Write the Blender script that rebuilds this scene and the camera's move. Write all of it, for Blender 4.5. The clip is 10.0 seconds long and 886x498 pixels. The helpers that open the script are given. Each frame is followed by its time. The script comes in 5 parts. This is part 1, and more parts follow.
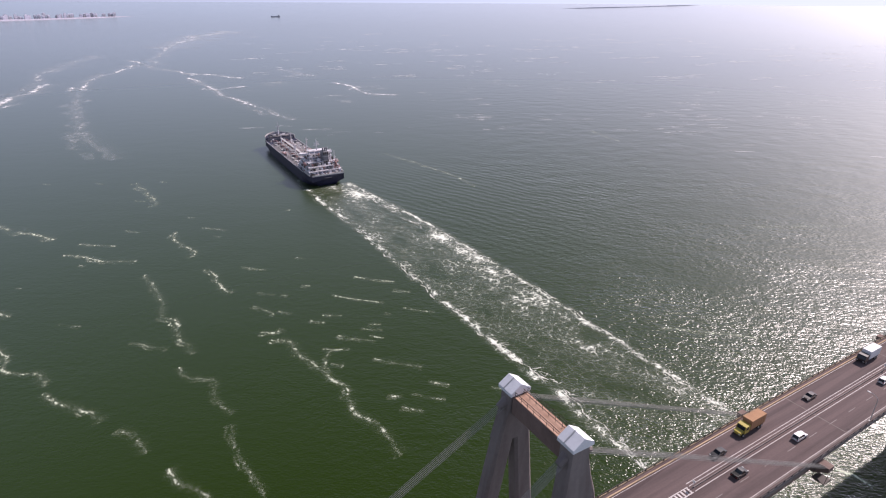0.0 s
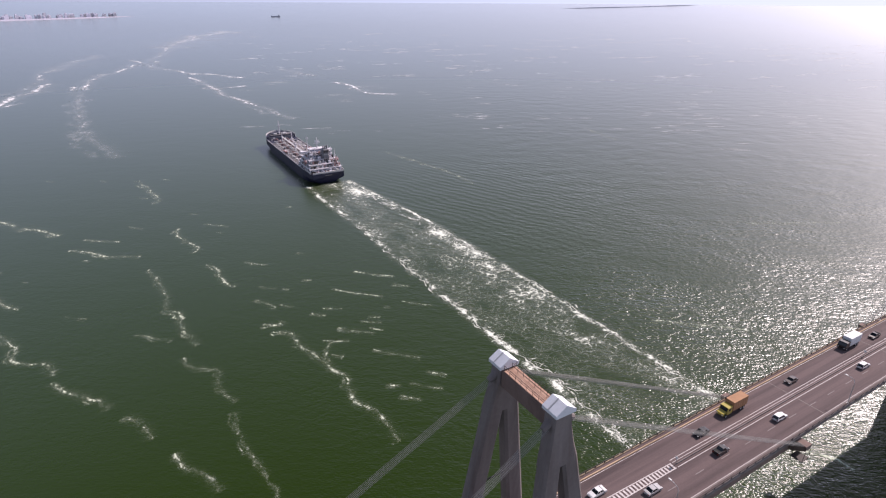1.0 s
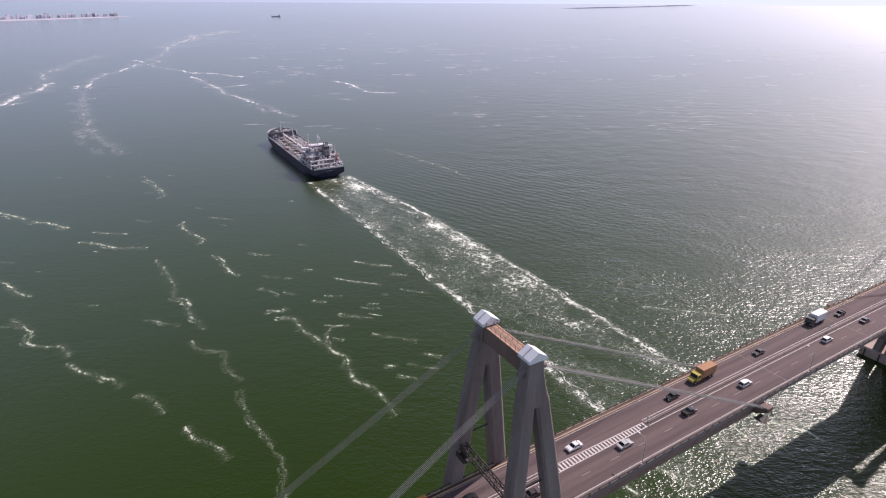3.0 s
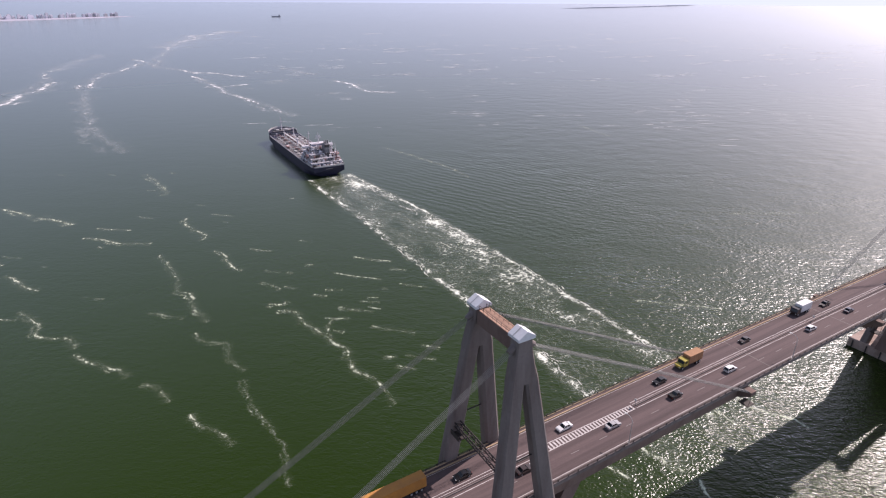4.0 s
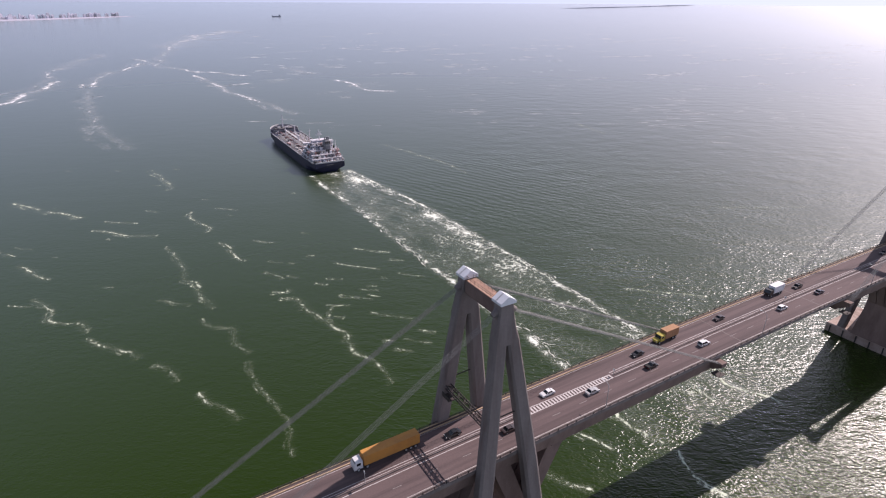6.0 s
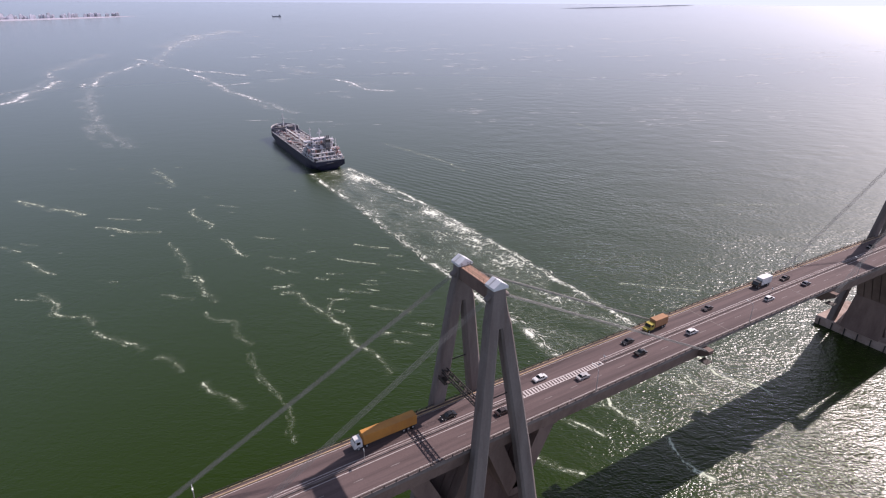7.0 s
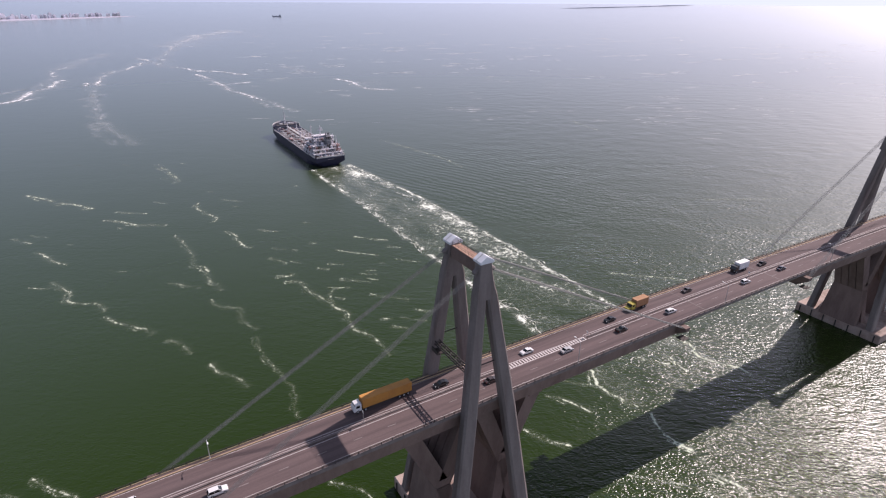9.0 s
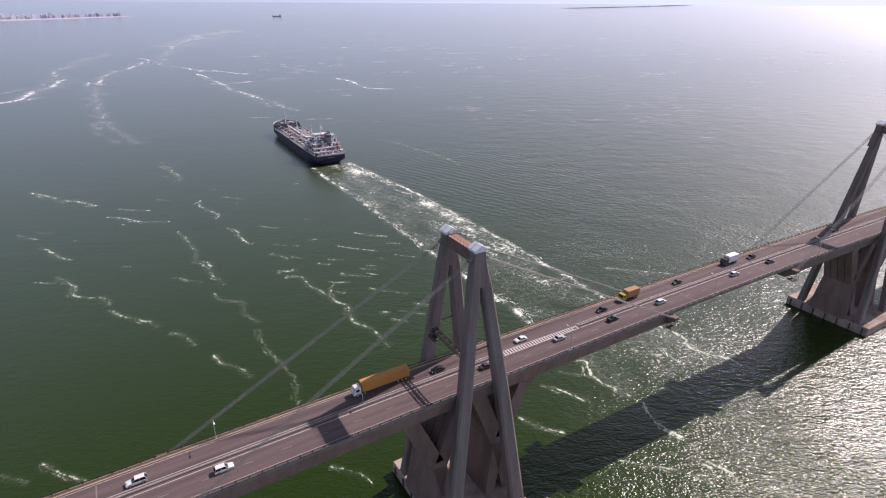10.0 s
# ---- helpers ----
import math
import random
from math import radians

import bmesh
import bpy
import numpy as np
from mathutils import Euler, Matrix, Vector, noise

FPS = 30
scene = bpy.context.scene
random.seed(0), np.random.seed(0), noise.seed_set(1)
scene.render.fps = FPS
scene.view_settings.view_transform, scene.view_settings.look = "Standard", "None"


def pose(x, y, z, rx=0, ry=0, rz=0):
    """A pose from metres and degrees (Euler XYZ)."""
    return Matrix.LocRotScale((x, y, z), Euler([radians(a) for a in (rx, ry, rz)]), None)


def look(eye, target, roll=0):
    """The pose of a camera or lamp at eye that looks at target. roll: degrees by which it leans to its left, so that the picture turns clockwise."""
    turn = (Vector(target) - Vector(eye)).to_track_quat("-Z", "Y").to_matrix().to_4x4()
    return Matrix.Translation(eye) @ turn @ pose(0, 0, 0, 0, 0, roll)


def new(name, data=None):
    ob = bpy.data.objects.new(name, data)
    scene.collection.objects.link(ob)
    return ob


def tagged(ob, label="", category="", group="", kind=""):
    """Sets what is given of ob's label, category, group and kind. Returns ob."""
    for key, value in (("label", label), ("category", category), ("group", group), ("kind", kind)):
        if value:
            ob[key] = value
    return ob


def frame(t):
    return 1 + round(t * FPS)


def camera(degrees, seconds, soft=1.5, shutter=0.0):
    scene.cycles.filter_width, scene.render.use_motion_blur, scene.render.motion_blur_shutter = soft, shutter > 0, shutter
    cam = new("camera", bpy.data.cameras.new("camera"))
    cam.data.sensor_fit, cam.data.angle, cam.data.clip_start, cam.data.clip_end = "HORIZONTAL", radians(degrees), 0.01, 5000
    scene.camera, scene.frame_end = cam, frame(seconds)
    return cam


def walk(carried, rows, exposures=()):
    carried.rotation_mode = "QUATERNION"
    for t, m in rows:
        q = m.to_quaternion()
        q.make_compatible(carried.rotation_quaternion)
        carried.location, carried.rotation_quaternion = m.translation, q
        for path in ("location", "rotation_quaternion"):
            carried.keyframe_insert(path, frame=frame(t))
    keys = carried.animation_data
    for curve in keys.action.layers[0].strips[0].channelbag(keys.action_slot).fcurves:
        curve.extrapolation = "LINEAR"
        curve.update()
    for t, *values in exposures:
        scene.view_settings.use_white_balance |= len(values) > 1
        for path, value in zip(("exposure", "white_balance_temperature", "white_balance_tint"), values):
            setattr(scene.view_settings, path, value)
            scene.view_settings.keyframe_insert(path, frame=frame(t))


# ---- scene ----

# camera: a drone drawing back from the bridge at constant height
cam = camera(76.0, 10.0, soft=1.2)
AHEAD = Vector((0.46967, 0.78515, -0.40367))
EYES = ((0, -49.82, -51.50, 148.36), (2, -55.30, -64.78, 148.45), (4, -60.64, -77.71, 148.54),
        (6, -65.89, -90.43, 148.63), (8, -71.10, -103.05, 148.72), (10, -76.33, -115.71, 148.81))
walk(cam, [(t, look((x, y, z), Vector((x, y, z)) + AHEAD, 0.336)) for t, x, y, z in EYES],
     exposures=((0, 0.1, 6500, 22), (10, 0.1, 6500, 22)))

# world and sun
SUN = Vector((42.5, 5.8, 42.0)).normalized()
world = bpy.data.worlds.new("world")
scene.world = world
world.use_nodes = True
wn = world.node_tree
sky = wn.nodes.new("ShaderNodeTexSky")
sky.sky_type = "NISHITA"
sky.sun_disc = False
sky.sun_elevation = math.asin(SUN.z)
sky.sun_rotation = math.atan2(SUN.x, SUN.y)
sky.air_density, sky.dust_density, sky.ozone_density = 0.7, 0.9, 0.8
# pale tropical haze that thickens evenly towards the horizon all round
way = wn.nodes.new("ShaderNodeTexCoord")
split = wn.nodes.new("ShaderNodeSeparateXYZ")
wn.links.new(way.outputs["Generated"], split.inputs[0])
height = wn.nodes.new("ShaderNodeMapRange")
height.inputs["From Min"].default_value, height.inputs["From Max"].default_value = 0.0, 0.75
height.inputs["To Min"].default_value, height.inputs["To Max"].default_value = 1.0, 0.0
wn.links.new(split.outputs[2], height.inputs["Value"])
thick = wn.nodes.new("ShaderNodeMath")
thick.operation = "POWER"
thick.inputs[1].default_value = 0.75
wn.links.new(height.outputs[0], thick.inputs[0])
haze = wn.nodes.new("ShaderNodeMix")
haze.data_type = "RGBA"
# it brightens broadly on the sun's side, as haze does
toward = wn.nodes.new("ShaderNodeVectorMath")
toward.operation = "DOT_PRODUCT"
toward.inputs[1].default_value = SUN
wn.links.new(way.outputs["Generated"], toward.inputs[0])
lobe = wn.nodes.new("ShaderNodeMapRange")
lobe.inputs["From Min"].default_value, lobe.inputs["From Max"].default_value = -1.0, 1.0
wn.links.new(toward.outputs["Value"], lobe.inputs["Value"])
peak = wn.nodes.new("ShaderNodeMath")
peak.operation = "POWER"
peak.inputs[1].default_value = 3.3
wn.links.new(lobe.outputs[0], peak.inputs[0])
glow = wn.nodes.new("ShaderNodeMix")
glow.data_type = "RGBA"
glow.inputs[6].default_value, glow.inputs[7].default_value = (11.1, 14.9, 19.3, 1), (17.1, 17.5, 20.8, 1)
wn.links.new(peak.outputs[0], glow.inputs[0])
# and dims on the side turned away from the sun
away, dim = wn.nodes.new("ShaderNodeMapRange"), wn.nodes.new("ShaderNodeVectorMath")
away.inputs["From Min"].default_value, away.inputs["From Max"].default_value = -0.7, 0.15
away.inputs["To Min"].default_value, away.inputs["To Max"].default_value = 0.2, 1.0
wn.links.new(toward.outputs["Value"], away.inputs["Value"])
dim.operation = "SCALE"
# a dusty lilac layer lies on the horizon itself
layer = wn.nodes.new("ShaderNodeMapRange")
layer.inputs["From Min"].default_value, layer.inputs["From Max"].default_value = 0.0, 0.38
layer.inputs["To Min"].default_value, layer.inputs["To Max"].default_value = 0.9, 0.0
wn.links.new(split.outputs[2], layer.inputs["Value"])
# thinner where the sun shines through it
lit, veil_ = wn.nodes.new("ShaderNodeMapRange"), wn.nodes.new("ShaderNodeMath")
lit.inputs["From Min"].default_value, lit.inputs["From Max"].default_value = 0.05, 0.7
lit.inputs["To Min"].default_value, lit.inputs["To Max"].default_value = 1.0, 0.4
wn.links.new(toward.outputs["Value"], lit.inputs["Value"])
veil_.operation = "MULTIPLY"
wn.links.new(layer.outputs[0], veil_.inputs[0])
wn.links.new(lit.outputs[0], veil_.inputs[1])
dust = wn.nodes.new("ShaderNodeMix")
dust.data_type = "RGBA"
dust.inputs[7].default_value = (6.2, 6.5, 9.0, 1)
wn.links.new(veil_.outputs[0], dust.inputs[0])
wn.links.new(glow.outputs[2], dust.inputs[6])
wn.links.new(dust.outputs[2], dim.inputs[0])
wn.links.new(away.outputs[0], dim.inputs["Scale"])
wn.links.new(dim.outputs[0], haze.inputs[7])
cover = wn.nodes.new("ShaderNodeMath")
cover.operation = "MULTIPLY"
cover.inputs[1].default_value = 0.97
wn.links.new(thick.outputs[0], cover.inputs[0])
wn.links.new(cover.outputs[0], haze.inputs[0])
wn.links.new(sky.outputs[0], haze.inputs[6])
wn.nodes["Background"].inputs["Strength"].default_value = 0.0705
wn.links.new(haze.outputs[2], wn.nodes["Background"].inputs["Color"])
sun_data = bpy.data.lights.new("sun", "SUN")
sun_data.energy, sun_data.angle, sun_data.color = 5.0, radians(0.53), (1.0, 0.92, 0.865)
sun = new("sun", sun_data)
sun.matrix_world = look(SUN * 900, (0, 0, 0))


# ---- materials ----
def mat(name, color, rough=0.7, metal=0.0, spots=0.0, spot_scale=0.4, grain=0.0, grain_scale=6.0, bump=0.0, tone=None, vary=0.0, stretch=(1, 1, 1)):
    """Procedural surface: base colour, large stains towards tone, fine grain, relief and a shift of value from object to object."""
    m = bpy.data.materials.new(name)
    m.use_nodes = True
    n, l = m.node_tree.nodes, m.node_tree.links
    b = n["Principled BSDF"]
    b.inputs["Roughness"].default_value, b.inputs["Metallic"].default_value = rough, metal
    co = n.new("ShaderNodeTexCoord")
    out = n.new("ShaderNodeMix")
    out.data_type = "RGBA"
    out.inputs[6].default_value = (*color, 1)
    out.inputs[7].default_value = (*(tone or [c * 0.45 for c in color]), 1)
    big = n.new("ShaderNodeTexNoise")
    big.inputs["Scale"].default_value, big.inputs["Detail"].default_value, big.inputs["Roughness"].default_value = spot_scale, 6, 0.65
    pull = n.new("ShaderNodeMapping")
    pull.inputs["Scale"].default_value = stretch
    l.new(co.outputs["Object"], pull.inputs["Vector"])
    l.new(pull.outputs[0], big.inputs["Vector"])
    ramp = n.new("ShaderNodeMapRange")
    ramp.inputs["From Min"].default_value, ramp.inputs["From Max"].default_value = 0.42, 0.72
    ramp.inputs["To Min"].default_value, ramp.inputs["To Max"].default_value = 0.0, spots
    l.new(big.outputs["Fac"], ramp.inputs["Value"])
    l.new(ramp.outputs[0], out.inputs[0])
    fine = n.new("ShaderNodeTexNoise")
    fine.inputs["Scale"].default_value, fine.inputs["Detail"].default_value = grain_scale, 4
    l.new(co.outputs["Object"], fine.inputs["Vector"])
    hsv = n.new("ShaderNodeHueSaturation")
    val = n.new("ShaderNodeMapRange")
    val.inputs["To Min"].default_value, val.inputs["To Max"].default_value = 1 - grain, 1 + grain
    l.new(fine.outputs["Fac"], val.inputs["Value"])
    last = val.outputs[0]
    if vary:
        info, sway, mul = n.new("ShaderNodeObjectInfo"), n.new("ShaderNodeMapRange"), n.new("ShaderNodeMath")
        sway.inputs["To Min"].default_value, sway.inputs["To Max"].default_value = 1 - vary, 1 + vary
        mul.operation = "MULTIPLY"
        l.new(info.outputs["Random"], sway.inputs["Value"])
        l.new(sway.outputs[0], mul.inputs[0])
        l.new(last, mul.inputs[1])
        last = mul.outputs[0]
    l.new(last, hsv.inputs["Value"])
    l.new(out.outputs[2], hsv.inputs["Color"])
    l.new(hsv.outputs[0], b.inputs["Base Color"])
    if bump:
        bm_ = n.new("ShaderNodeBump")
        bm_.inputs["Strength"].default_value, bm_.inputs["Distance"].default_value = bump, 0.1
        l.new(fine.outputs["Fac"], bm_.inputs["Height"])
        l.new(bm_.outputs[0], b.inputs["Normal"])
    return m


CONCRETE = mat("weathered_concrete", (0.205, 0.176, 0.165), 0.9, 0, 0.85, 0.35, 0.14, 1.4, 0.3, (0.115, 0.086, 0.078), 0.05, (1.0, 1.0, 0.10))
# brown stained concrete, darkened further: shade under the deck is in its colour
CONCRETE_WARM = mat("stained_shaded_concrete", (0.20, 0.14, 0.12), 0.9, 0, 0.75, 0.25, 0.12, 1.6, 0.3, (0.105, 0.066, 0.055), 0.08, (1.0, 1.0, 0.3))
PILE = mat("pale_pile_concrete", (0.40, 0.31, 0.265), 0.9, 0, 0.85, 0.2, 0.12, 1.2, 0.3, (0.17, 0.105, 0.08))
ROOF_WHITE = mat("white_sheet", (0.78, 0.79, 0.82), 0.5, 0, 0.25, 0.9, 0.04, 4)
WALKWAY = mat("rusty_walkway", (0.46, 0.29, 0.21), 0.85, 0, 0.5, 0.5, 0.15, 3, 0.2, (0.30, 0.15, 0.10))
ASPHALT = mat("worn_asphalt", (0.124, 0.087, 0.084), 0.92, 0, 0.85, 0.35, 0.16, 2.2, 0.2, (0.056, 0.040, 0.040), 0, (0.05, 1.6, 1.0))
KERB = mat("sunlit_tan_kerb", (0.47, 0.34, 0.22), 0.9, 0, 0.5, 0.3, 0.12, 2, 0.2)
PAINT_LINE = mat("worn_road_paint", (0.58, 0.54, 0.52), 0.8, 0, 0.65, 0.9, 0.1, 5, 0, (0.32, 0.28, 0.27))
STEEL_DARK = mat("dark_rusty_steel", (0.055, 0.045, 0.042), 0.7, 0.3, 0.4, 1.2, 0.1, 6)
CABLE = mat("grey_cable_sheath", (0.27, 0.265, 0.25), 0.65, 0.1, 0.3, 0.2, 0.05, 3)
LAMP_GREY = mat("galvanised_steel", (0.5, 0.5, 0.5), 0.5, 0.5)
LAMP_HEAD = mat("pale_lamp_housing", (0.75, 0.75, 0.72), 0.4)
RUBBER = mat("black_rubber", (0.02, 0.02, 0.02), 0.9)
GLASS_DARK = mat("dark_car_glass", (0.012, 0.014, 0.016), 0.08)
HULL = mat("navy_hull_paint", (0.012, 0.014, 0.042), 0.6, 0, 0.4, 0.08, 0.1, 0.6, 0, (0.035, 0.028, 0.035))
SHIP_DECK = mat("dusty_ship_deck", (0.19, 0.18, 0.185), 0.85, 0, 0.6, 0.12, 0.15, 0.8, 0, (0.09, 0.07, 0.065))
SHIP_WHITE = mat("ship_white_paint", (0.72, 0.70, 0.73), 0.5, 0, 0.9, 0.35, 0.12, 1.4, 0, (0.36, 0.30, 0.32))
SHIP_PIPE = mat("ship_pipe_grey", (0.55, 0.53, 0.52), 0.6, 0.1, 0.5, 0.3, 0.1, 1)
SHIP_RED = mat("ship_red_paint", (0.30, 0.17, 0.16), 0.6, 0, 0.4, 0.4, 0.1, 1)
SHIP_BLUE = mat("faded_blue_glass", (0.12, 0.16, 0.24), 0.25)
FUNNEL = mat("funnel_grey_paint", (0.17, 0.17, 0.19), 0.55, 0, 0.6, 0.3, 0.1, 1, 0, (0.06, 0.06, 0.07))


def paint(name, color, rough=0.3):
    m = mat(name, color, rough, 0, 0.2, 0.8, 0.03, 4)
    m.node_tree.nodes["Principled BSDF"].inputs["Coat Weight"].default_value = 0.4
    return m


ROUGH_NEAR, ROUGH_FAR, WAVE_TURN = 0.19, 0.30, radians(-31)
WAVES = ((0.05, 0.6, 1700, 2), (0.16, 0.16, 1100, 1), (0.34, 0.33, 750, 1), (0.75, 0.24, 680, 1), (1.5, 0.14, 420, 1), (3.0, 0.07, 280, 1))  # per metre, metres, reach


def water_material():
    """Green algae-rich lake water: dim diffuse body, sky gloss, wind ripples at three sizes."""
    m = bpy.data.materials.new("green_lake_water")
    m.use_nodes = True
    n, l = m.node_tree.nodes, m.node_tree.links
    b = n["Principled BSDF"]
    co = n.new("ShaderNodeTexCoord")
    big = n.new("ShaderNodeTexNoise")
    big.inputs["Scale"].default_value, big.inputs["Detail"].default_value = 0.006, 5
    l.new(co.outputs["Object"], big.inputs["Vector"])
    tint = n.new("ShaderNodeMix")
    tint.data_type = "RGBA"
    tint.inputs[6].default_value, tint.inputs[7].default_value = (0.0132, 0.0285, 0.0006, 1), (0.0158, 0.0325, 0.0012, 1)
    l.new(big.outputs["Fac"], tint.inputs[0])
    n.remove(b)
    body, gloss, fresnel, both = n.new("ShaderNodeBsdfDiffuse"), n.new("ShaderNodeBsdfGlossy"), n.new("ShaderNodeFresnel"), n.new("ShaderNodeMixShader")
    l.new(tint.outputs[2], body.inputs["Color"])
    gloss.distribution = "MULTI_GGX"
    fresnel.inputs["IOR"].default_value = 1.42
    l.new(fresnel.outputs[0], both.inputs[0])
    l.new(body.outputs[0], both.inputs[1])
    l.new(gloss.outputs[0], both.inputs[2])
    l.new(both.outputs[0], n["Material Output"].inputs["Surface"])
    # waves too small to be told apart far out act as roughness there
    far = n.new("ShaderNodeVectorMath")
    far.operation = "LENGTH"
    l.new(co.outputs["Object"], far.inputs[0])

    def ease(socket, a, b, lo, hi):
        k = n.new("ShaderNodeMapRange")
        k.interpolation_type = "SMOOTHSTEP"
        for key, value in (("From Min", a), ("From Max", b), ("To Min", lo), ("To Max", hi)):
            k.inputs[key].default_value = value
        l.new(socket, k.inputs["Value"])
        return k.outputs[0]

    def times(a, b, op="MULTIPLY"):
        k = n.new("ShaderNodeMath")
        k.operation = op
        for i, v in enumerate((a, b)):
            if isinstance(v, (int, float)):
                k.inputs[i].default_value = v
            else:
                l.new(v, k.inputs[i])
        return k.outputs[0]

    rough = ease(far.outputs["Value"], 60.0, 340.0, ROUGH_NEAR, ROUGH_FAR)
    # and smoother again towards the horizon, where low waves hide one another
    lee = ease(far.outputs["Value"], 500.0, 1700.0, 0.0, 0.05)
    l.new(times(rough, lee, "SUBTRACT"), gloss.inputs["Roughness"])
    # the wind freshens across the lake from the calmer side of the bridge
    across = n.new("ShaderNodeVectorMath")
    across.operation = "DOT_PRODUCT"
    across.inputs[1].default_value = (0.86, -0.51, 0)
    l.new(co.outputs["Object"], across.inputs[0])
    fresh = ease(across.outputs["Value"], -110.0, 130.0, 0.22, 1.15)
    # gusts: patches of livelier and calmer water
    gust = n.new("ShaderNodeTexNoise")
    gust.inputs["Scale"].default_value, gust.inputs["Detail"].default_value = 0.012, 3
    l.new(co.outputs["Object"], gust.inputs["Vector"])
    wind = times(fresh, ease(gust.outputs["Fac"], 0.3, 0.7, 0.65, 1.3))
    turn = n.new("ShaderNodeMapping")
    turn.vector_type = "TEXTURE"
    turn.inputs["Rotation"].default_value = (0, 0, WAVE_TURN)
    turn.inputs["Scale"].default_value = (1.5, 1.0, 1.0)
    l.new(co.outputs["Object"], turn.inputs["Vector"])
    # the ship's bow waves: long low crests running out from its course
    crest = n.new("ShaderNodeTexWave")
    crest.bands_direction = "X"
    crest.inputs["Scale"].default_value, crest.inputs["Distortion"].default_value = 0.042, 6.0
    crest.inputs["Detail"].default_value, crest.inputs["Detail Scale"].default_value = 3.0, 0.8
    lay = n.new("ShaderNodeMapping")
    lay.vector_type = "POINT"
    lay.inputs["Rotation"].default_value = (0, 0, radians(-22))
    l.new(co.outputs["Object"], lay.inputs["Vector"])
    l.new(lay.outputs[0], crest.inputs["Vector"])
    spot = n.new("ShaderNodeVectorMath")
    spot.operation = "DISTANCE"
    spot.inputs[1].default_value = (218, 300, 0)
    l.new(co.outputs["Object"], spot.inputs[0])
    swell = times(ease(spot.outputs["Value"], 30.0, 190.0, 1.0, 0.0), crest.outputs["Fac"])
    first = n.new("ShaderNodeBump")
    first.inputs["Strength"].default_value, first.inputs["Distance"].default_value = 1.0, 0.105
    l.new(swell, first.inputs["Height"])
    last = first.outputs[0]
    # wind waves at six lengths; each fades out where it could no longer be told apart
    for size, height, gone, fine in WAVES:
        w = n.new("ShaderNodeTexNoise")
        w.inputs["Scale"].default_value, w.inputs["Detail"].default_value, w.inputs["Roughness"].default_value = size, fine, 0.5
        l.new(turn.outputs[0], w.inputs["Vector"])
        bump = n.new("ShaderNodeBump")
        bump.inputs["Strength"].default_value = 1.0
        l.new(w.outputs["Fac"], bump.inputs["Height"])
        l.new(times(times(wind, ease(far.outputs["Value"], gone * 0.3, gone, 1.0, 0.04 if gone > 700 else 0.0)), height), bump.inputs["Distance"])
        l.new(last, bump.inputs["Normal"])
        last = bump.outputs[0]
    l.new(last, gloss.inputs["Normal"])
    l.new(last, fresnel.inputs["Normal"])
    return m


def thread_material(name, color, dens, grain):
    """Thin foam: pale bubbles with small gaps where the water shows."""
    m = mat(name, color, 0.9, 0, 0.3, 0.5, 0.1, 3.0)
    n, l = m.node_tree.nodes, m.node_tree.links
    co, k, r = n.new("ShaderNodeTexCoord"), n.new("ShaderNodeTexNoise"), n.new("ShaderNodeMapRange")
    k.inputs["Scale"].default_value, k.inputs["Detail"].default_value, k.inputs["Roughness"].default_value = grain, 3, 0.6
    l.new(co.outputs["Object"], k.inputs["Vector"])
    r.inputs["From Min"].default_value, r.inputs["From Max"].default_value = 0.36, 0.52
    r.inputs["To Max"].default_value = dens
    l.new(k.outputs["Fac"], r.inputs["Value"])
    l.new(r.outputs[0], n["Principled BSDF"].inputs["Alpha"])
    return m


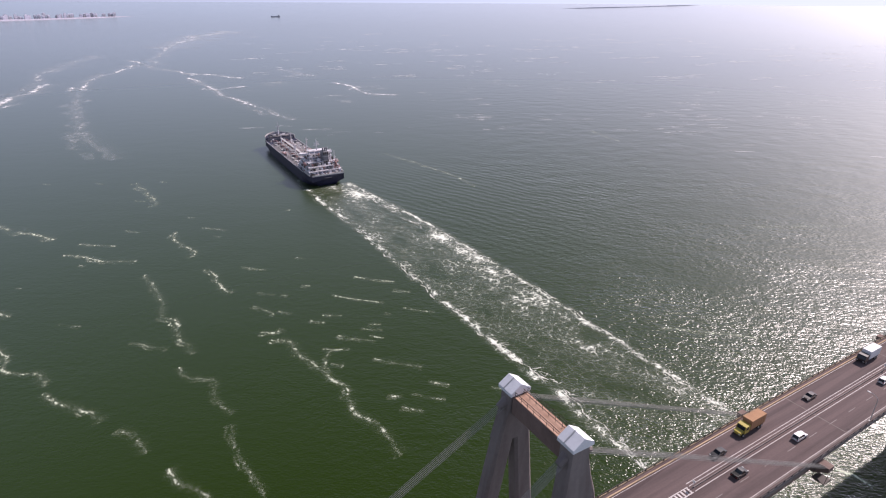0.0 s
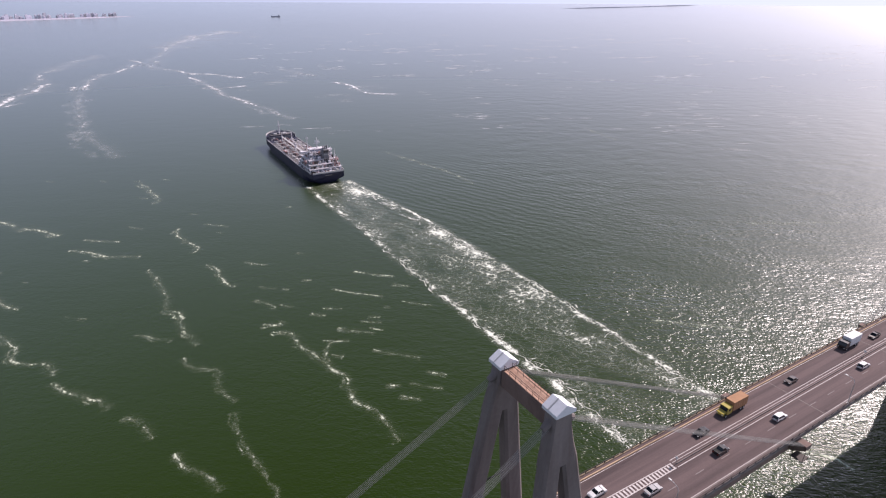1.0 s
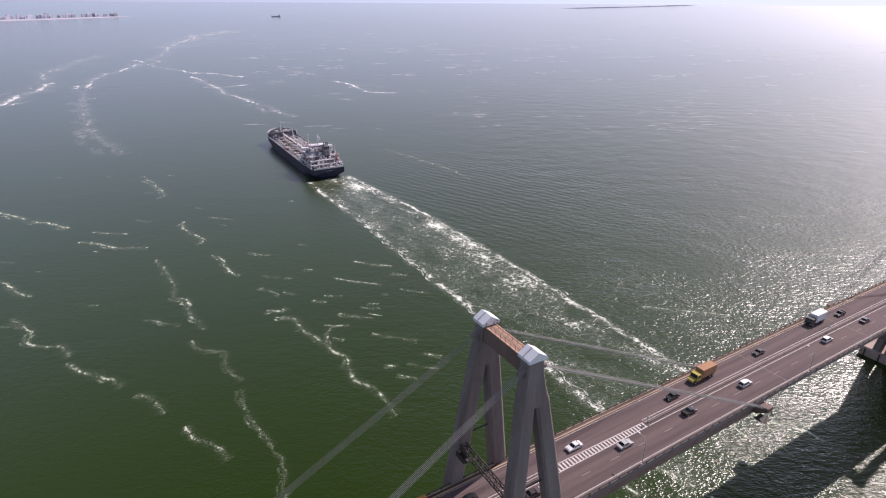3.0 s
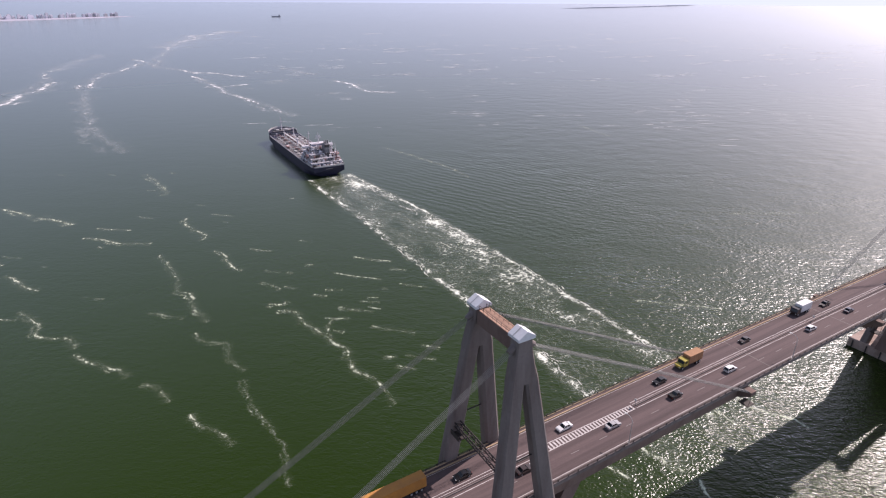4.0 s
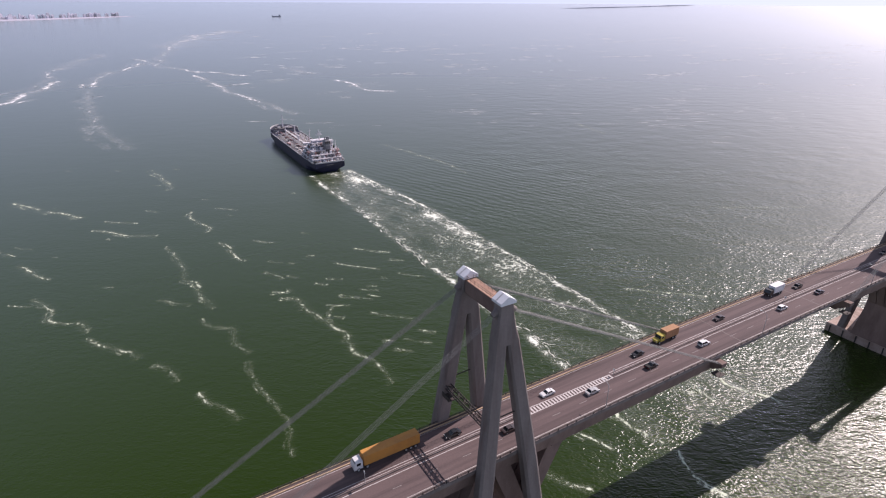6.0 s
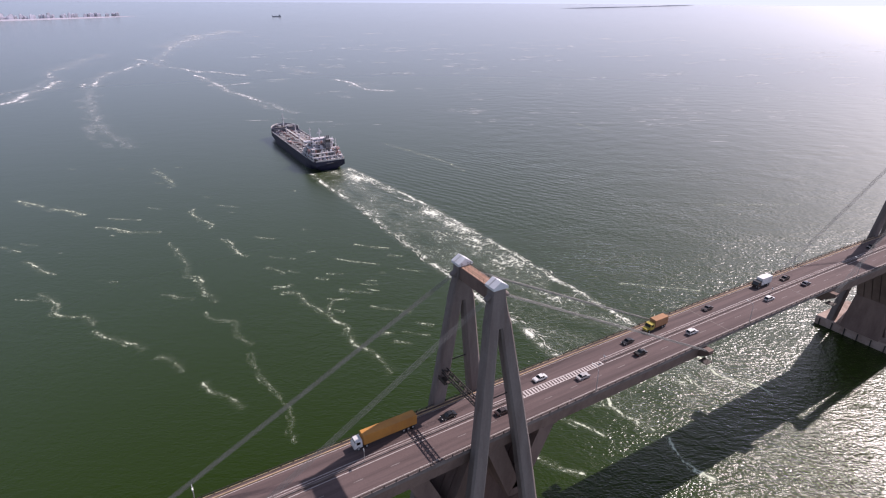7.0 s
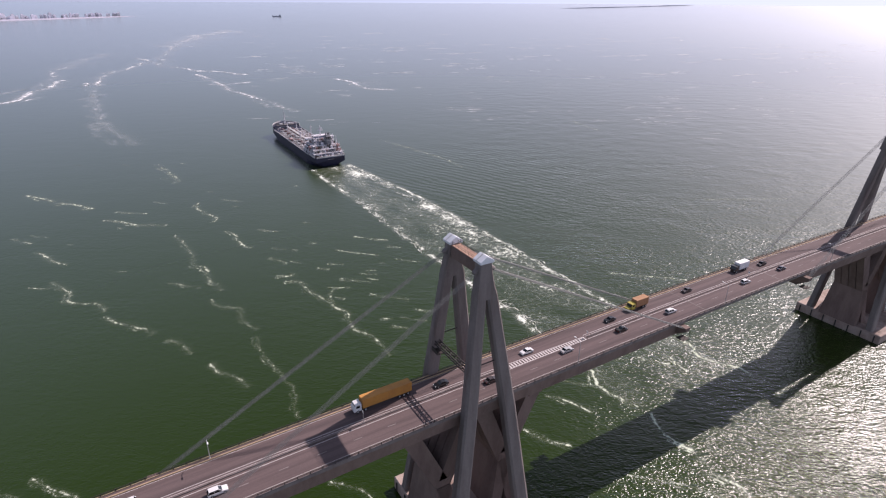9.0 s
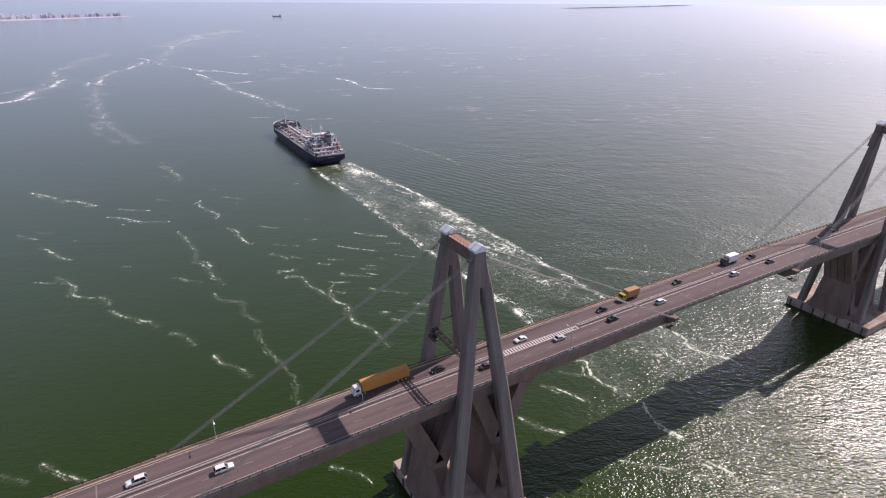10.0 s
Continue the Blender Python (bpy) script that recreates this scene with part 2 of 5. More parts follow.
def lace_material(name, color, cell, dens=1.0, fine=0.7, least=0.18):
    """Foam lace: bubble-lined cells at two sizes. The first texture coordinate holds how dense the foam lies;
    dense foam closes up, thin foam breaks into threads and opens to the water."""
    m = bpy.data.materials.new(name)
    m.use_nodes = True
    n, l = m.node_tree.nodes, m.node_tree.links
    b = n["Principled BSDF"]
    b.inputs["Base Color"].default_value, b.inputs["Roughness"].default_value = (*color, 1), 0.9

    def do(op, a, c=None, clamp=False):
        k = n.new("ShaderNodeMath")
        k.operation, k.use_clamp = op, clamp
        for i, v in enumerate((a, c)):
            if v is None:
                continue
            if isinstance(v, (int, float)):
                k.inputs[i].default_value = v
            else:
                l.new(v, k.inputs[i])
        return k.outputs[0]

    co, uv, sep = n.new("ShaderNodeTexCoord"), n.new("ShaderNodeUVMap"), n.new("ShaderNodeSeparateXYZ")
    l.new(uv.outputs[0], sep.inputs[0])
    thick = sep.outputs[0]
    warp, centre, push, place = n.new("ShaderNodeTexNoise"), n.new("ShaderNodeVectorMath"), n.new("ShaderNodeVectorMath"), n.new("ShaderNodeVectorMath")
    warp.inputs["Scale"].default_value, warp.inputs["Detail"].default_value = 0.7 / cell, 4
    l.new(co.outputs["Object"], warp.inputs["Vector"])
    centre.operation, push.operation, place.operation = "SUBTRACT", "SCALE", "ADD"
    centre.inputs[1].default_value = (0.5, 0.5, 0.5)
    push.inputs["Scale"].default_value = cell * 1.5
    l.new(warp.outputs["Color"], centre.inputs[0])
    l.new(centre.outputs[0], push.inputs[0])
    l.new(co.outputs["Object"], place.inputs[0])
    l.new(push.outputs[0], place.inputs[1])

    def net(size, breadth, base):
        k = n.new("ShaderNodeTexVoronoi")
        k.feature = "DISTANCE_TO_EDGE"
        k.inputs["Scale"].default_value = 1 / size
        l.new(place.outputs[0], k.inputs["Vector"])
        reach = do("ADD", do("MULTIPLY", thick, breadth), base)
        return do("MULTIPLY", do("SUBTRACT", 1.0, do("DIVIDE", k.outputs["Distance"], reach), True), 2.0, True)

    grain = n.new("ShaderNodeTexNoise")
    grain.inputs["Scale"].default_value, grain.inputs["Detail"].default_value, grain.inputs["Roughness"].default_value = 1.35 / cell, 5, 0.65
    l.new(co.outputs["Object"], grain.inputs["Vector"])
    # threads show only where the grain lets them: the thinner the foam, the more gaps
    open_ = do("MULTIPLY", do("ADD", do("SUBTRACT", grain.outputs["Fac"], 0.66), do("MULTIPLY", thick, 0.33)), 6.0, True)
    solid = do("MULTIPLY", do("ADD", do("SUBTRACT", grain.outputs["Fac"], 1.20), do("MULTIPLY", thick, 0.75)), 6.0, True)
    threads_ = do("MULTIPLY", do("MAXIMUM", net(cell, 0.085, 0.02), do("MULTIPLY", net(cell * 0.42, 0.09, 0.015), fine)), do("ADD", do("MULTIPLY", open_, 1 - least), least))
    foam = do("MULTIPLY", do("MAXIMUM", threads_, solid), do("MULTIPLY", thick, 9.0, True))
    # a little milkiness of fine bubbles under the lace
    milk = do("MULTIPLY", do("MULTIPLY", thick, 0.07), do("ADD", grain.outputs["Fac"], 0.4))
    l.new(do("MULTIPLY", do("MAXIMUM", foam, milk), dens, True), b.inputs["Alpha"])
    return m


WATER = water_material()
LACE = lace_material("foam_lace", (0.72, 0.76, 0.66), 4.0, 1.0, 0.6, 0.15)
LACE_FINE = lace_material("fine_foam_lace", (0.66, 0.72, 0.56), 1.7, 0.9)
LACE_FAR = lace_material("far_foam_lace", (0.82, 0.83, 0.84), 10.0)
THREAD = thread_material("foam_threads", (0.60, 0.64, 0.52), 0.66, 1.1)
THREAD_MID = thread_material("pale_foam_threads", (0.74, 0.76, 0.68), 0.85, 1.1)
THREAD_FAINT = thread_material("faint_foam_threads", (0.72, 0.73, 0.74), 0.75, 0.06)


# ---- mesh helpers ----
def part(name, bm, material, parent=None, label=""):
    """Links a bmesh as one mesh object, under a thing or a part if one is given."""
    me = bpy.data.meshes.new(name)
    bm.to_mesh(me)
    bm.free()
    me.materials.append(material)
    ob = new(name, me)
    if parent:
        ob.parent = parent
    if label:
        ob["label"] = label
    return ob


def thing(name, m, label, category, group="", kind=""):
    ob = new(name)
    ob.matrix_basis = m
    return tagged(ob, label, category, group, kind)


def box(bm, x0, x1, y0, y1, z0, z1, bevel=0.0):
    r = bmesh.ops.create_cube(bm, size=1.0, matrix=Matrix.LocRotScale(((x0 + x1) / 2, (y0 + y1) / 2, (z0 + z1) / 2), None, (x1 - x0, y1 - y0, z1 - z0)))
    if bevel:
        bmesh.ops.bevel(bm, geom=list({e for v in r["verts"] for e in v.link_edges}), offset=bevel, segments=1, affect="EDGES")
    return bm


def boxes(*rows, bevel=0.0):
    bm = bmesh.new()
    for row in rows:
        box(bm, *row, bevel=bevel)
    return bm


def rod(bm, a, b, r0, r1=None, sides=8):
    a, b = Vector(a), Vector(b)
    q = (b - a).to_track_quat("Z", "Y").to_matrix().to_4x4()
    bmesh.ops.create_cone(bm, cap_ends=True, segments=sides, radius1=r0, radius2=r0 if r1 is None else r1, depth=(b - a).length,
                          matrix=Matrix.Translation((a + b) / 2) @ q)
    return bm


def rods(*rows, sides=8):
    bm = bmesh.new()
    for row in rows:
        rod(bm, *row, sides=sides)
    return bm


def loft(rings, close=True, caps=True):
    """A skin over rings of equally many points."""
    bm = bmesh.new()
    vs = [[bm.verts.new(p) for p in ring] for ring in rings]
    k = len(vs[0])
    for a, b in zip(vs, vs[1:]):
        for i in range(k if close else k - 1):
            j = (i + 1) % k
            bm.faces.new((a[i], a[j], b[j], b[i]))
    if caps and close:
        bm.faces.new(vs[0][::-1])
        bm.faces.new(vs[-1])
    bmesh.ops.recalc_face_normals(bm, faces=bm.faces)
    return bm


def beam(bm, a, b, wx0, wy0, wx1, wy1):
    """A tapering rectangular leg between two points, cut level at both ends."""
    lo = [bm.verts.new((a[0] + sx * wx0 / 2, a[1] + sy * wy0 / 2, a[2])) for sx, sy in ((-1, -1), (1, -1), (1, 1), (-1, 1))]
    hi = [bm.verts.new((b[0] + sx * wx1 / 2, b[1] + sy * wy1 / 2, b[2])) for sx, sy in ((-1, -1), (1, -1), (1, 1), (-1, 1))]
    fs = [bm.faces.new(lo[::-1]), bm.faces.new(hi)]
    fs += [bm.faces.new((lo[i], lo[(i + 1) % 4], hi[(i + 1) % 4], hi[i])) for i in range(4)]
    bmesh.ops.recalc_face_normals(bm, faces=fs)
    return bm


def smooth_path(points, step):
    """Catmull-Rom through a few plan points, in steps of about step metres."""
    pts = [Vector(p) for p in points]
    pts = [2 * pts[0] - pts[1], *pts, 2 * pts[-1] - pts[-2]]
    out = []
    for a, b, c, d in zip(pts, pts[1:], pts[2:], pts[3:]):
        k = max(2, int((c - b).length / step))
        for i in range(k):
            t = i / k
            out.append(0.5 * (2 * b + (c - a) * t + (2 * a - 5 * b + 4 * c - d) * t * t + (3 * b - a - 3 * c + d) * t ** 3))
    return out + [pts[-2]]


# ---- the lake and the far shore ----
def water_z(r):
    """The sheet is level, and lifts only far out so that it ends at the horizon."""
    return 118.0 * (max(0.0, r - 1700.0) / 3100.0) ** 2


def lake():
    radii = [0, 60, 120, 200, 320, 480, 700, 1000, 1400] + [1700 + 100 * i for i in range(32)]
    seg = 96
    verts, faces = [(0, 0, 0)], []
    for r in radii[1:]:
        verts += [(r * math.cos(2 * math.pi * i / seg), r * math.sin(2 * math.pi * i / seg), water_z(r)) for i in range(seg)]
    faces += [(0, 1 + i, 1 + (i + 1) % seg) for i in range(seg)]
    for k in range(len(radii) - 2):
        a, b = 1 + k * seg, 1 + (k + 1) * seg
        faces += [(a + i, b + i, b + (i + 1) % seg, a + (i + 1) % seg) for i in range(seg)]
    me = bpy.data.meshes.new("water")
    me.from_pydata(verts, [], faces)
    me.materials.append(WATER)
    for p in me.polygons:
        p.use_smooth = True
    me.normals_split_custom_set_from_vertices([(0, 0, 1)] * len(verts))
    return tagged(new("water", me), "murky green lake water with wind ripples", "water", kind="structure")


lake()


WIND = -0.54  # the way in which the wind draws the foam out


def threads(name, strands, material, label):
    """Many thin tapering strips of foam, each (points, breadth), joined into one mesh."""
    verts, faces = [], []
    for q, (pts, w) in enumerate(strands):
        n = len(pts)
        for i, p in enumerate(pts):
            a, b = pts[max(i - 1, 0)], pts[min(i + 1, n - 1)]
            d = math.hypot(b[0] - a[0], b[1] - a[1]) or 1.0
            k = w * (0.45 + 0.9 * (0.5 + noise.noise((p[0] * 0.35, p[1] * 0.35, q)))) * min(1.0, 0.15 + 2.5 * min(i, n - 1 - i) / n) / 2
            nx, ny = -(b[1] - a[1]) / d * k, (b[0] - a[0]) / d * k
            z = water_z(math.hypot(p[0], p[1])) + 0.05 + 0.012 * (q % 9)
            verts += [(p[0] - nx, p[1] - ny, z), (p[0] + nx, p[1] + ny, z)]
        m = len(verts) - 2 * n
        faces += [(m + 2 * i, m + 2 * i + 1, m + 2 * i + 3, m + 2 * i + 2) for i in range(n - 1)]
    me = bpy.data.meshes.new(name)
    me.from_pydata(verts, [], faces)
    me.materials.append(material)
    return tagged(new(name, me), label, "foam", "foam on the lake", "stuff")


def curl(rnd, x, y, ang, length, bend, step=0.8):
    """A short thread that wanders off at an angle."""
    pts, turn_ = [(x, y)], rnd.uniform(-bend, bend)
    for _ in range(max(3, int(length / step))):
        turn_ += rnd.uniform(-bend, bend) * 0.7
        turn_ *= 0.85
        ang += turn_ * step
        x, y = x + step * math.cos(ang), y + step * math.sin(ang)
        pts.append((x, y))
    return pts


def wander(points, seed, sway, grow=1.0, gap=0.0, step=1.0):
    """Breaks a plan line into wavering pieces; gap is the share left bare."""
    path = smooth_path([(x, y, 0) for x, y in points], step)
    pieces, now = [], []
    for i, p in enumerate(path):
        a, b = path[max(i - 1, 0)], path[min(i + 1, len(path) - 1)]
        side = Vector((-(b - a).y, (b - a).x, 0)).normalized()
        u = i * step
        off = sway * (1.3 * noise.noise((u / (13 * grow), seed, 1.5)) + 0.6 * noise.noise((u / (4.5 * grow), seed, 7.5)) + 0.3 * noise.noise((u / (1.7 * grow), seed, 3.5)))
        if noise.noise((u / (9 * grow), seed, 12.5)) > gap - 0.52:
            now.append(tuple((p + side * off)[:2]))
        elif len(now) > 3:
            pieces.append(now)
            now = []
        else:
            now = []
    return pieces + ([now] if len(now) > 3 else [])


def foam_sheet(name, points, left, right, dense, material, label, z=0.05, step=2.0, cols=16):
    """A sheet of foam along plan points, from left to right metres beside them; dense(u, off, x, y) says how thick the foam
    lies at u metres along it and off metres beside it."""
    path = smooth_path([(x, y, 0) for x, y in points], step)
    n = len(path)
    verts, dens, faces, u = [], [], [], 0.0
    for i, p in enumerate(path):
        a, b = path[max(i - 1, 0)], path[min(i + 1, n - 1)]
        side = Vector(((b - a).y, -(b - a).x, 0)).normalized()
        u += (p - path[i - 1]).length if i else 0.0
        for c in range(cols + 1):
            off = left + (right - left) * c / cols
            q = p + side * off
            verts.append((q.x, q.y, water_z(math.hypot(q.x, q.y)) + z))
            dens.append(0.0 if c in (0, cols) or i in (0, n - 1) else max(0.0, min(1.2, dense(u, off, q.x, q.y))))
    k = cols + 1
    for i in range(n - 1):
        for c in range(cols):
            a = i * k + c
            if dens[a] + dens[a + 1] + dens[a + k] + dens[a + k + 1] > 0.02:
                faces.append((a, a + 1, a + k + 1, a + k))
    me = bpy.data.meshes.new(name)
    me.from_pydata(verts, [], faces)
    layer = me.uv_layers.new(name="UVMap")
    for loop in me.loops:
        layer.data[loop.index].uv = (dens[loop.vertex_index], 0.0)
    me.materials.append(material)
    return tagged(new(name, me), label, "foam", "foam on the lake", "stuff")


def bell(a, w):
    return math.exp(-(a / w) ** 2)


# the ship's wake: two bright rims, a lacy band inside the far one and a thinly churned middle
def wake_dense(u, off, x, y):
    far = 125.5 + 14.5 * min(1.0, max(0.0, (404 - y) / 170)) ** 0.8 + 2.2 * noise.noise((y / 22, 3.3, 0)) + 1.5 * noise.noise((y / 7, 8.3, 0))
    near = 87.3 + 1.7 * noise.noise((y / 16, 5.7, 0)) + 1.2 * noise.noise((y / 5, 1.7, 0)) - 1.5 * max(0.0, (y - 300) / 100)
    s = (x - near) / (far - near)
    fade = min(1.0, max(0.0, (y - 6) / 55))
    patch = 0.42 + 1.5 * noise.noise((x / 14, y / 22, 2.2)) + 0.8 * noise.noise((x / 6, y / 9, 6.2))
    beads = max(0.0, min(1.0, 0.72 + 1.2 * noise.noise((y / 8, x / 9, 9.1))))
    d = 1.2 * bell(x - far + 1.0, 1.9) * (0.75 + 0.5 * noise.noise((y / 11, 0, 4.4)))
    d = max(d, (0.45 + 0.75 * fade) * bell(x - near - 0.8, 2.3) * beads)
    if 0 < s < 1:
        band = min(1.0, max(0.0, (s - 0.45) / 0.4)) ** 1.2
        jet = bell(x - 109 - 0.05 * (404 - y), 9 + 0.03 * (404 - y)) * max(0.0, 1 - (404 - y) / 150)
        edge = min(1.0, 14 * s, 14 * (1 - s))
        d = max(d, edge * ((0.31 + 0.33 * band) * max(0.1, 0.4 + patch) * min(1.0, 0.42 + max(0.0, y - 30) / 260) + 0.22 * jet + 0.22 * bell(s, 0.12)))
    else:
        d *= 0.7 if x < near - 3 else 1.0
    return d * (0.45 + 0.55 * fade)


foam_sheet("ship_wake", ((108, 404), (112, 300), (114, 200), (114, 100), (114, 6)), -33, 33, wake_dense, LACE,
           "broad churned wake of lacy foam behind the tanker", step=1.5, cols=48)
RIM_FAR = ((125, 404), (127, 310), (136, 240), (139.5, 176), (141.5, 125), (139, 80), (142, 48))
RIM_NEAR = ((87, 396), (86, 302), (86, 232), (86.5, 160), (87, 117), (90, 83), (87, 40))
for line, inward, seed in ((RIM_FAR, -1, 3), (RIM_NEAR, 1, 4)):
    rnd = random.Random(seed)
    strands = []
    for k, (shift, w, gap) in enumerate(((0, 1.3 if inward < 0 else 1.0, 0.30), (1.6, 0.7, 0.45))):
        for piece in wander([(x + inward * shift, y) for x, y in line], seed + 0.37 * k, 1.9 + 0.3 * k, 1.0, gap):
            for a in range(0, len(piece), 6):
                if len(piece) - a > 4 and rnd.random() < 0.7:
                    strands.append((piece[a:a + rnd.randint(5, 9)], w * rnd.uniform(0.5, 1.0)))
            for x, y in piece:
                if rnd.random() < 0.13:
                    strands.append((curl(rnd, x, y, (math.pi if inward < 0 else 0) + rnd.uniform(-1.0, 0.9), rnd.uniform(2, 7.5), 0.35, 0.7), rnd.uniform(0.25, 0.5)))
    threads("wake_rim", strands, THREAD_MID, "bright crisp foam rim of the tanker's wake")

# wash along the tanker's side and off its bow
rnd = random.Random(31)
strands = []
for i in range(46):
    k = rnd.random()
    y = 404 + 150 * k
    strands.append((curl(rnd, 89.0 - rnd.random() ** 2 * 5 + 2.6 * k, y, -1.7 + rnd.uniform(-0.4, 0.4), rnd.uniform(2, 8), 0.25, 0.7), rnd.uniform(0.3, 0.8)))
threads("hull_wash", strands, THREAD, "thin foam washing along the tanker's side")

def foam_streak(points, breadth=1.5, strength=1.0, sway=1.0, far=1.0):
    """One drifting line of foam: a wavering lacy core that breaks up, in a faint veil of bubbles."""
    seed = points[0][0] * 0.37 + points[0][1] * 0.11

    def dense(u, off, x, y):
        w = 0.75 * breadth * far
        mid = w * sway * (1.5 * noise.noise((u / (11 * far), seed, 1.5)) + 0.9 * noise.noise((u / (3.6 * far), seed, 7.5)) + 0.6 * noise.noise((u / (1.3 * far), seed, 4.5)))
        near_ = bell(off - mid, w * (0.42 + 0.5 * (0.5 + noise.noise((u / (5 * far), seed, 3.1)))))
        holes = max(0.0 if far == 1.0 else 0.45, min(1.0, 0.78 + 1.1 * noise.noise((u / (6.5 * far), seed, 12.5))))
        veil = 0.13 * bell(off - mid * 0.6, w * 2.2) * max(0.0, 0.6 + noise.noise((x / (4 * far), y / (4 * far), seed)))
        # a second thread runs beside it in places, and both crumble
        gate = max(0.0, min(1.0, 3.0 * noise.noise((u / (9 * far), seed, 21.5))))
        near_ = max(near_, gate * bell(off - mid - 1.9 * w * (1 + noise.noise((u / (4 * far), seed, 31.5))), 0.5 * w))
        crumble = 0.72 + (0.85 if far == 1.0 else 0.45) * noise.noise((x / (1.7 * far), y / (1.7 * far), seed))
        return strength * max(1.4 * near_ * holes * crumble, veil)

    reach = breadth * far * 4.2
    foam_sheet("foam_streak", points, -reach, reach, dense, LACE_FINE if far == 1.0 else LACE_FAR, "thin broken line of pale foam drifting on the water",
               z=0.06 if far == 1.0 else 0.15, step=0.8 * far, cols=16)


# the long line that runs in beside the shore current
foam_streak(((-117, 252), (-110, 234), (-108, 219), (-97, 210), (-92, 198)), 1.5, 0.9)
foam_streak(((-94, 193), (-86, 181), (-77, 169), (-74, 161)), 1.4)
foam_streak(((-69, 154), (-64, 147), (-60, 135)), 1.3, 0.95)
foam_streak(((-54, 124), (-53, 114), (-49, 111), (-45, 103), (-44, 97)), 1.2, 0.95)
foam_streak(((-129, 305), (-123, 298), (-118, 285), (-110, 273)), 1.7, 1.2, 0.5)
foam_streak(((-142, 339), (-130, 322)), 1.5, 1.0, 0.5)
foam_streak(((-141, 445), (-126, 424), (-117, 408), (-107, 398), (-93, 379)), 2.3, 1.3, 0.3)
foam_streak(((-80, 363), (-59, 347)), 1.4, 0.75, 0.4)
foam_streak(((-89, 347), (-78, 340), (-68, 326), (-49, 315)), 1.7, 1.2, 0.3)
# the wavering middle lines
foam_streak(((-48, 292), (-44, 270), (-42, 249), (-43, 235), (-39, 226), (-39, 210), (-35, 192)), 1.5, 0.92, 1.2)
foam_streak(((-43, 185), (-42, 177), (-32, 167), (-34, 155), (-29, 141)), 1.1, 0.9, 0.9)
foam_streak(((-32, 136), (-33, 119), (-30, 101), (-29, 86), (-32, 68)), 1.0, 0.6, 1.2)
foam_streak(((-61, 216), (-56, 213), (-51, 207), (-45, 202)), 1.1, 0.85, 0.4)
foam_streak(((-36, 493), (-29, 448), (-27, 425), (-34, 422)), 2.1, 0.95)
foam_streak(((-23, 355), (-24, 336), (-18, 320), (-17, 308), (-22, 304)), 1.7, 0.95)
foam_streak(((-6, 353), (10, 340)), 1.6, 0.7)
foam_streak(((-17, 282), (-12, 273), (-12, 256), (-8, 243)), 1.5, 1.0)
foam_streak(((-2, 223), (6, 208)), 1.2, 0.8)
# the forked line nearest the wake
foam_streak(((-5, 196), (2, 191), (6, 193)), 1.5, 1.0)
foam_streak(((-3, 187), (4, 181), (5, 169), (9, 156), (12, 142), (14, 133), (12, 117), (16, 106), (18, 88)), 1.4, 1.05)
foam_streak(((10, 147), (14, 157), (19, 163), (27, 160)), 1.0, 1.0, 0.6)
# foam drawn under the bridge out of the old wake
foam_streak(((39, 20), (42, 13), (49, 3)), 1.1, 1.7, 0.3)
foam_streak(((59, 31), (64, 25), (69, 13)), 1.0, 1.6, 0.4)
foam_streak(((84, 37), (88, 34), (84, 27), (83, 21), (87, 6)), 1.35, 2.1, 0.7)
foam_streak(((88, 2), (84, -7), (83, -14), (86, -21)), 1.2, 1.8, 0.8)
foam_streak(((86, -24), (82, -30), (84, -37), (84, -47)), 1.3, 1.7, 1.0)
foam_streak(((56, -16), (66, -26), (77, -39)), 0.9, 1.2, 0.5)
foam_streak(((141, 40), (143, 27), (138, 17), (143, 8), (147, -4)), 1.35, 1.8, 1.0)
foam_streak(((113, 31), (118, 23), (123, 20)), 1.0, 1.5)
foam_streak(((127, 25), (123, 12)), 1.0, 1.5)
foam_streak(((72, 35), (82, 25)), 0.7, 0.7, 0.4)
foam_streak(((-119, 85), (-113, 76), (-105, 67)), 1.0, 0.95, 0.5)
foam_streak(((-33, 33), (-25, 24), (-23, 17)), 0.9, 0.85)
foam_streak(((-131, 86), (-122, 76)), 1.0, 0.7, 0.5)
# beyond the wake
foam_streak(((166, 101), (180, 88), (200, 70)), 1.2, 0.85, 0.6)
foam_streak(((334, 160), (397, 126)), 1.8, 0.7, 0.3)
foam_streak(((196, 481), (208, 428), (216, 378), (216, 338)), 1.8, 0.85)
foam_streak(((468, 459), (453, 398)), 2.4, 0.7)

# short wind-drawn flecks between the foam lines and the wake
rnd = random.Random(11)
FLECKS = ((57, 229, 26), (38, 214, 31), (70, 203, 11), (65, 182, 18), (26, 196, 11), (19, 194, 9), (26, 174, 20), (25, 172, 12), (33, 148, 24), (15, 154, 7),
          (27, 121, 7), (36, 117, 15), (29, 112, 10), (46, 121, 10), (36, 272, 10), (27, 233, 6), (14, 228, 5), (4, 275, 17), (43, 176, 7), (-80, 326, 5))
flecks = list(FLECKS) + [(rnd.uniform(0, 84), rnd.uniform(90, 240), rnd.uniform(3, 12)) for _ in range(8)] + [(rnd.uniform(-150, 60), rnd.uniform(230, 560), rnd.uniform(4, 16)) for _ in range(16)]
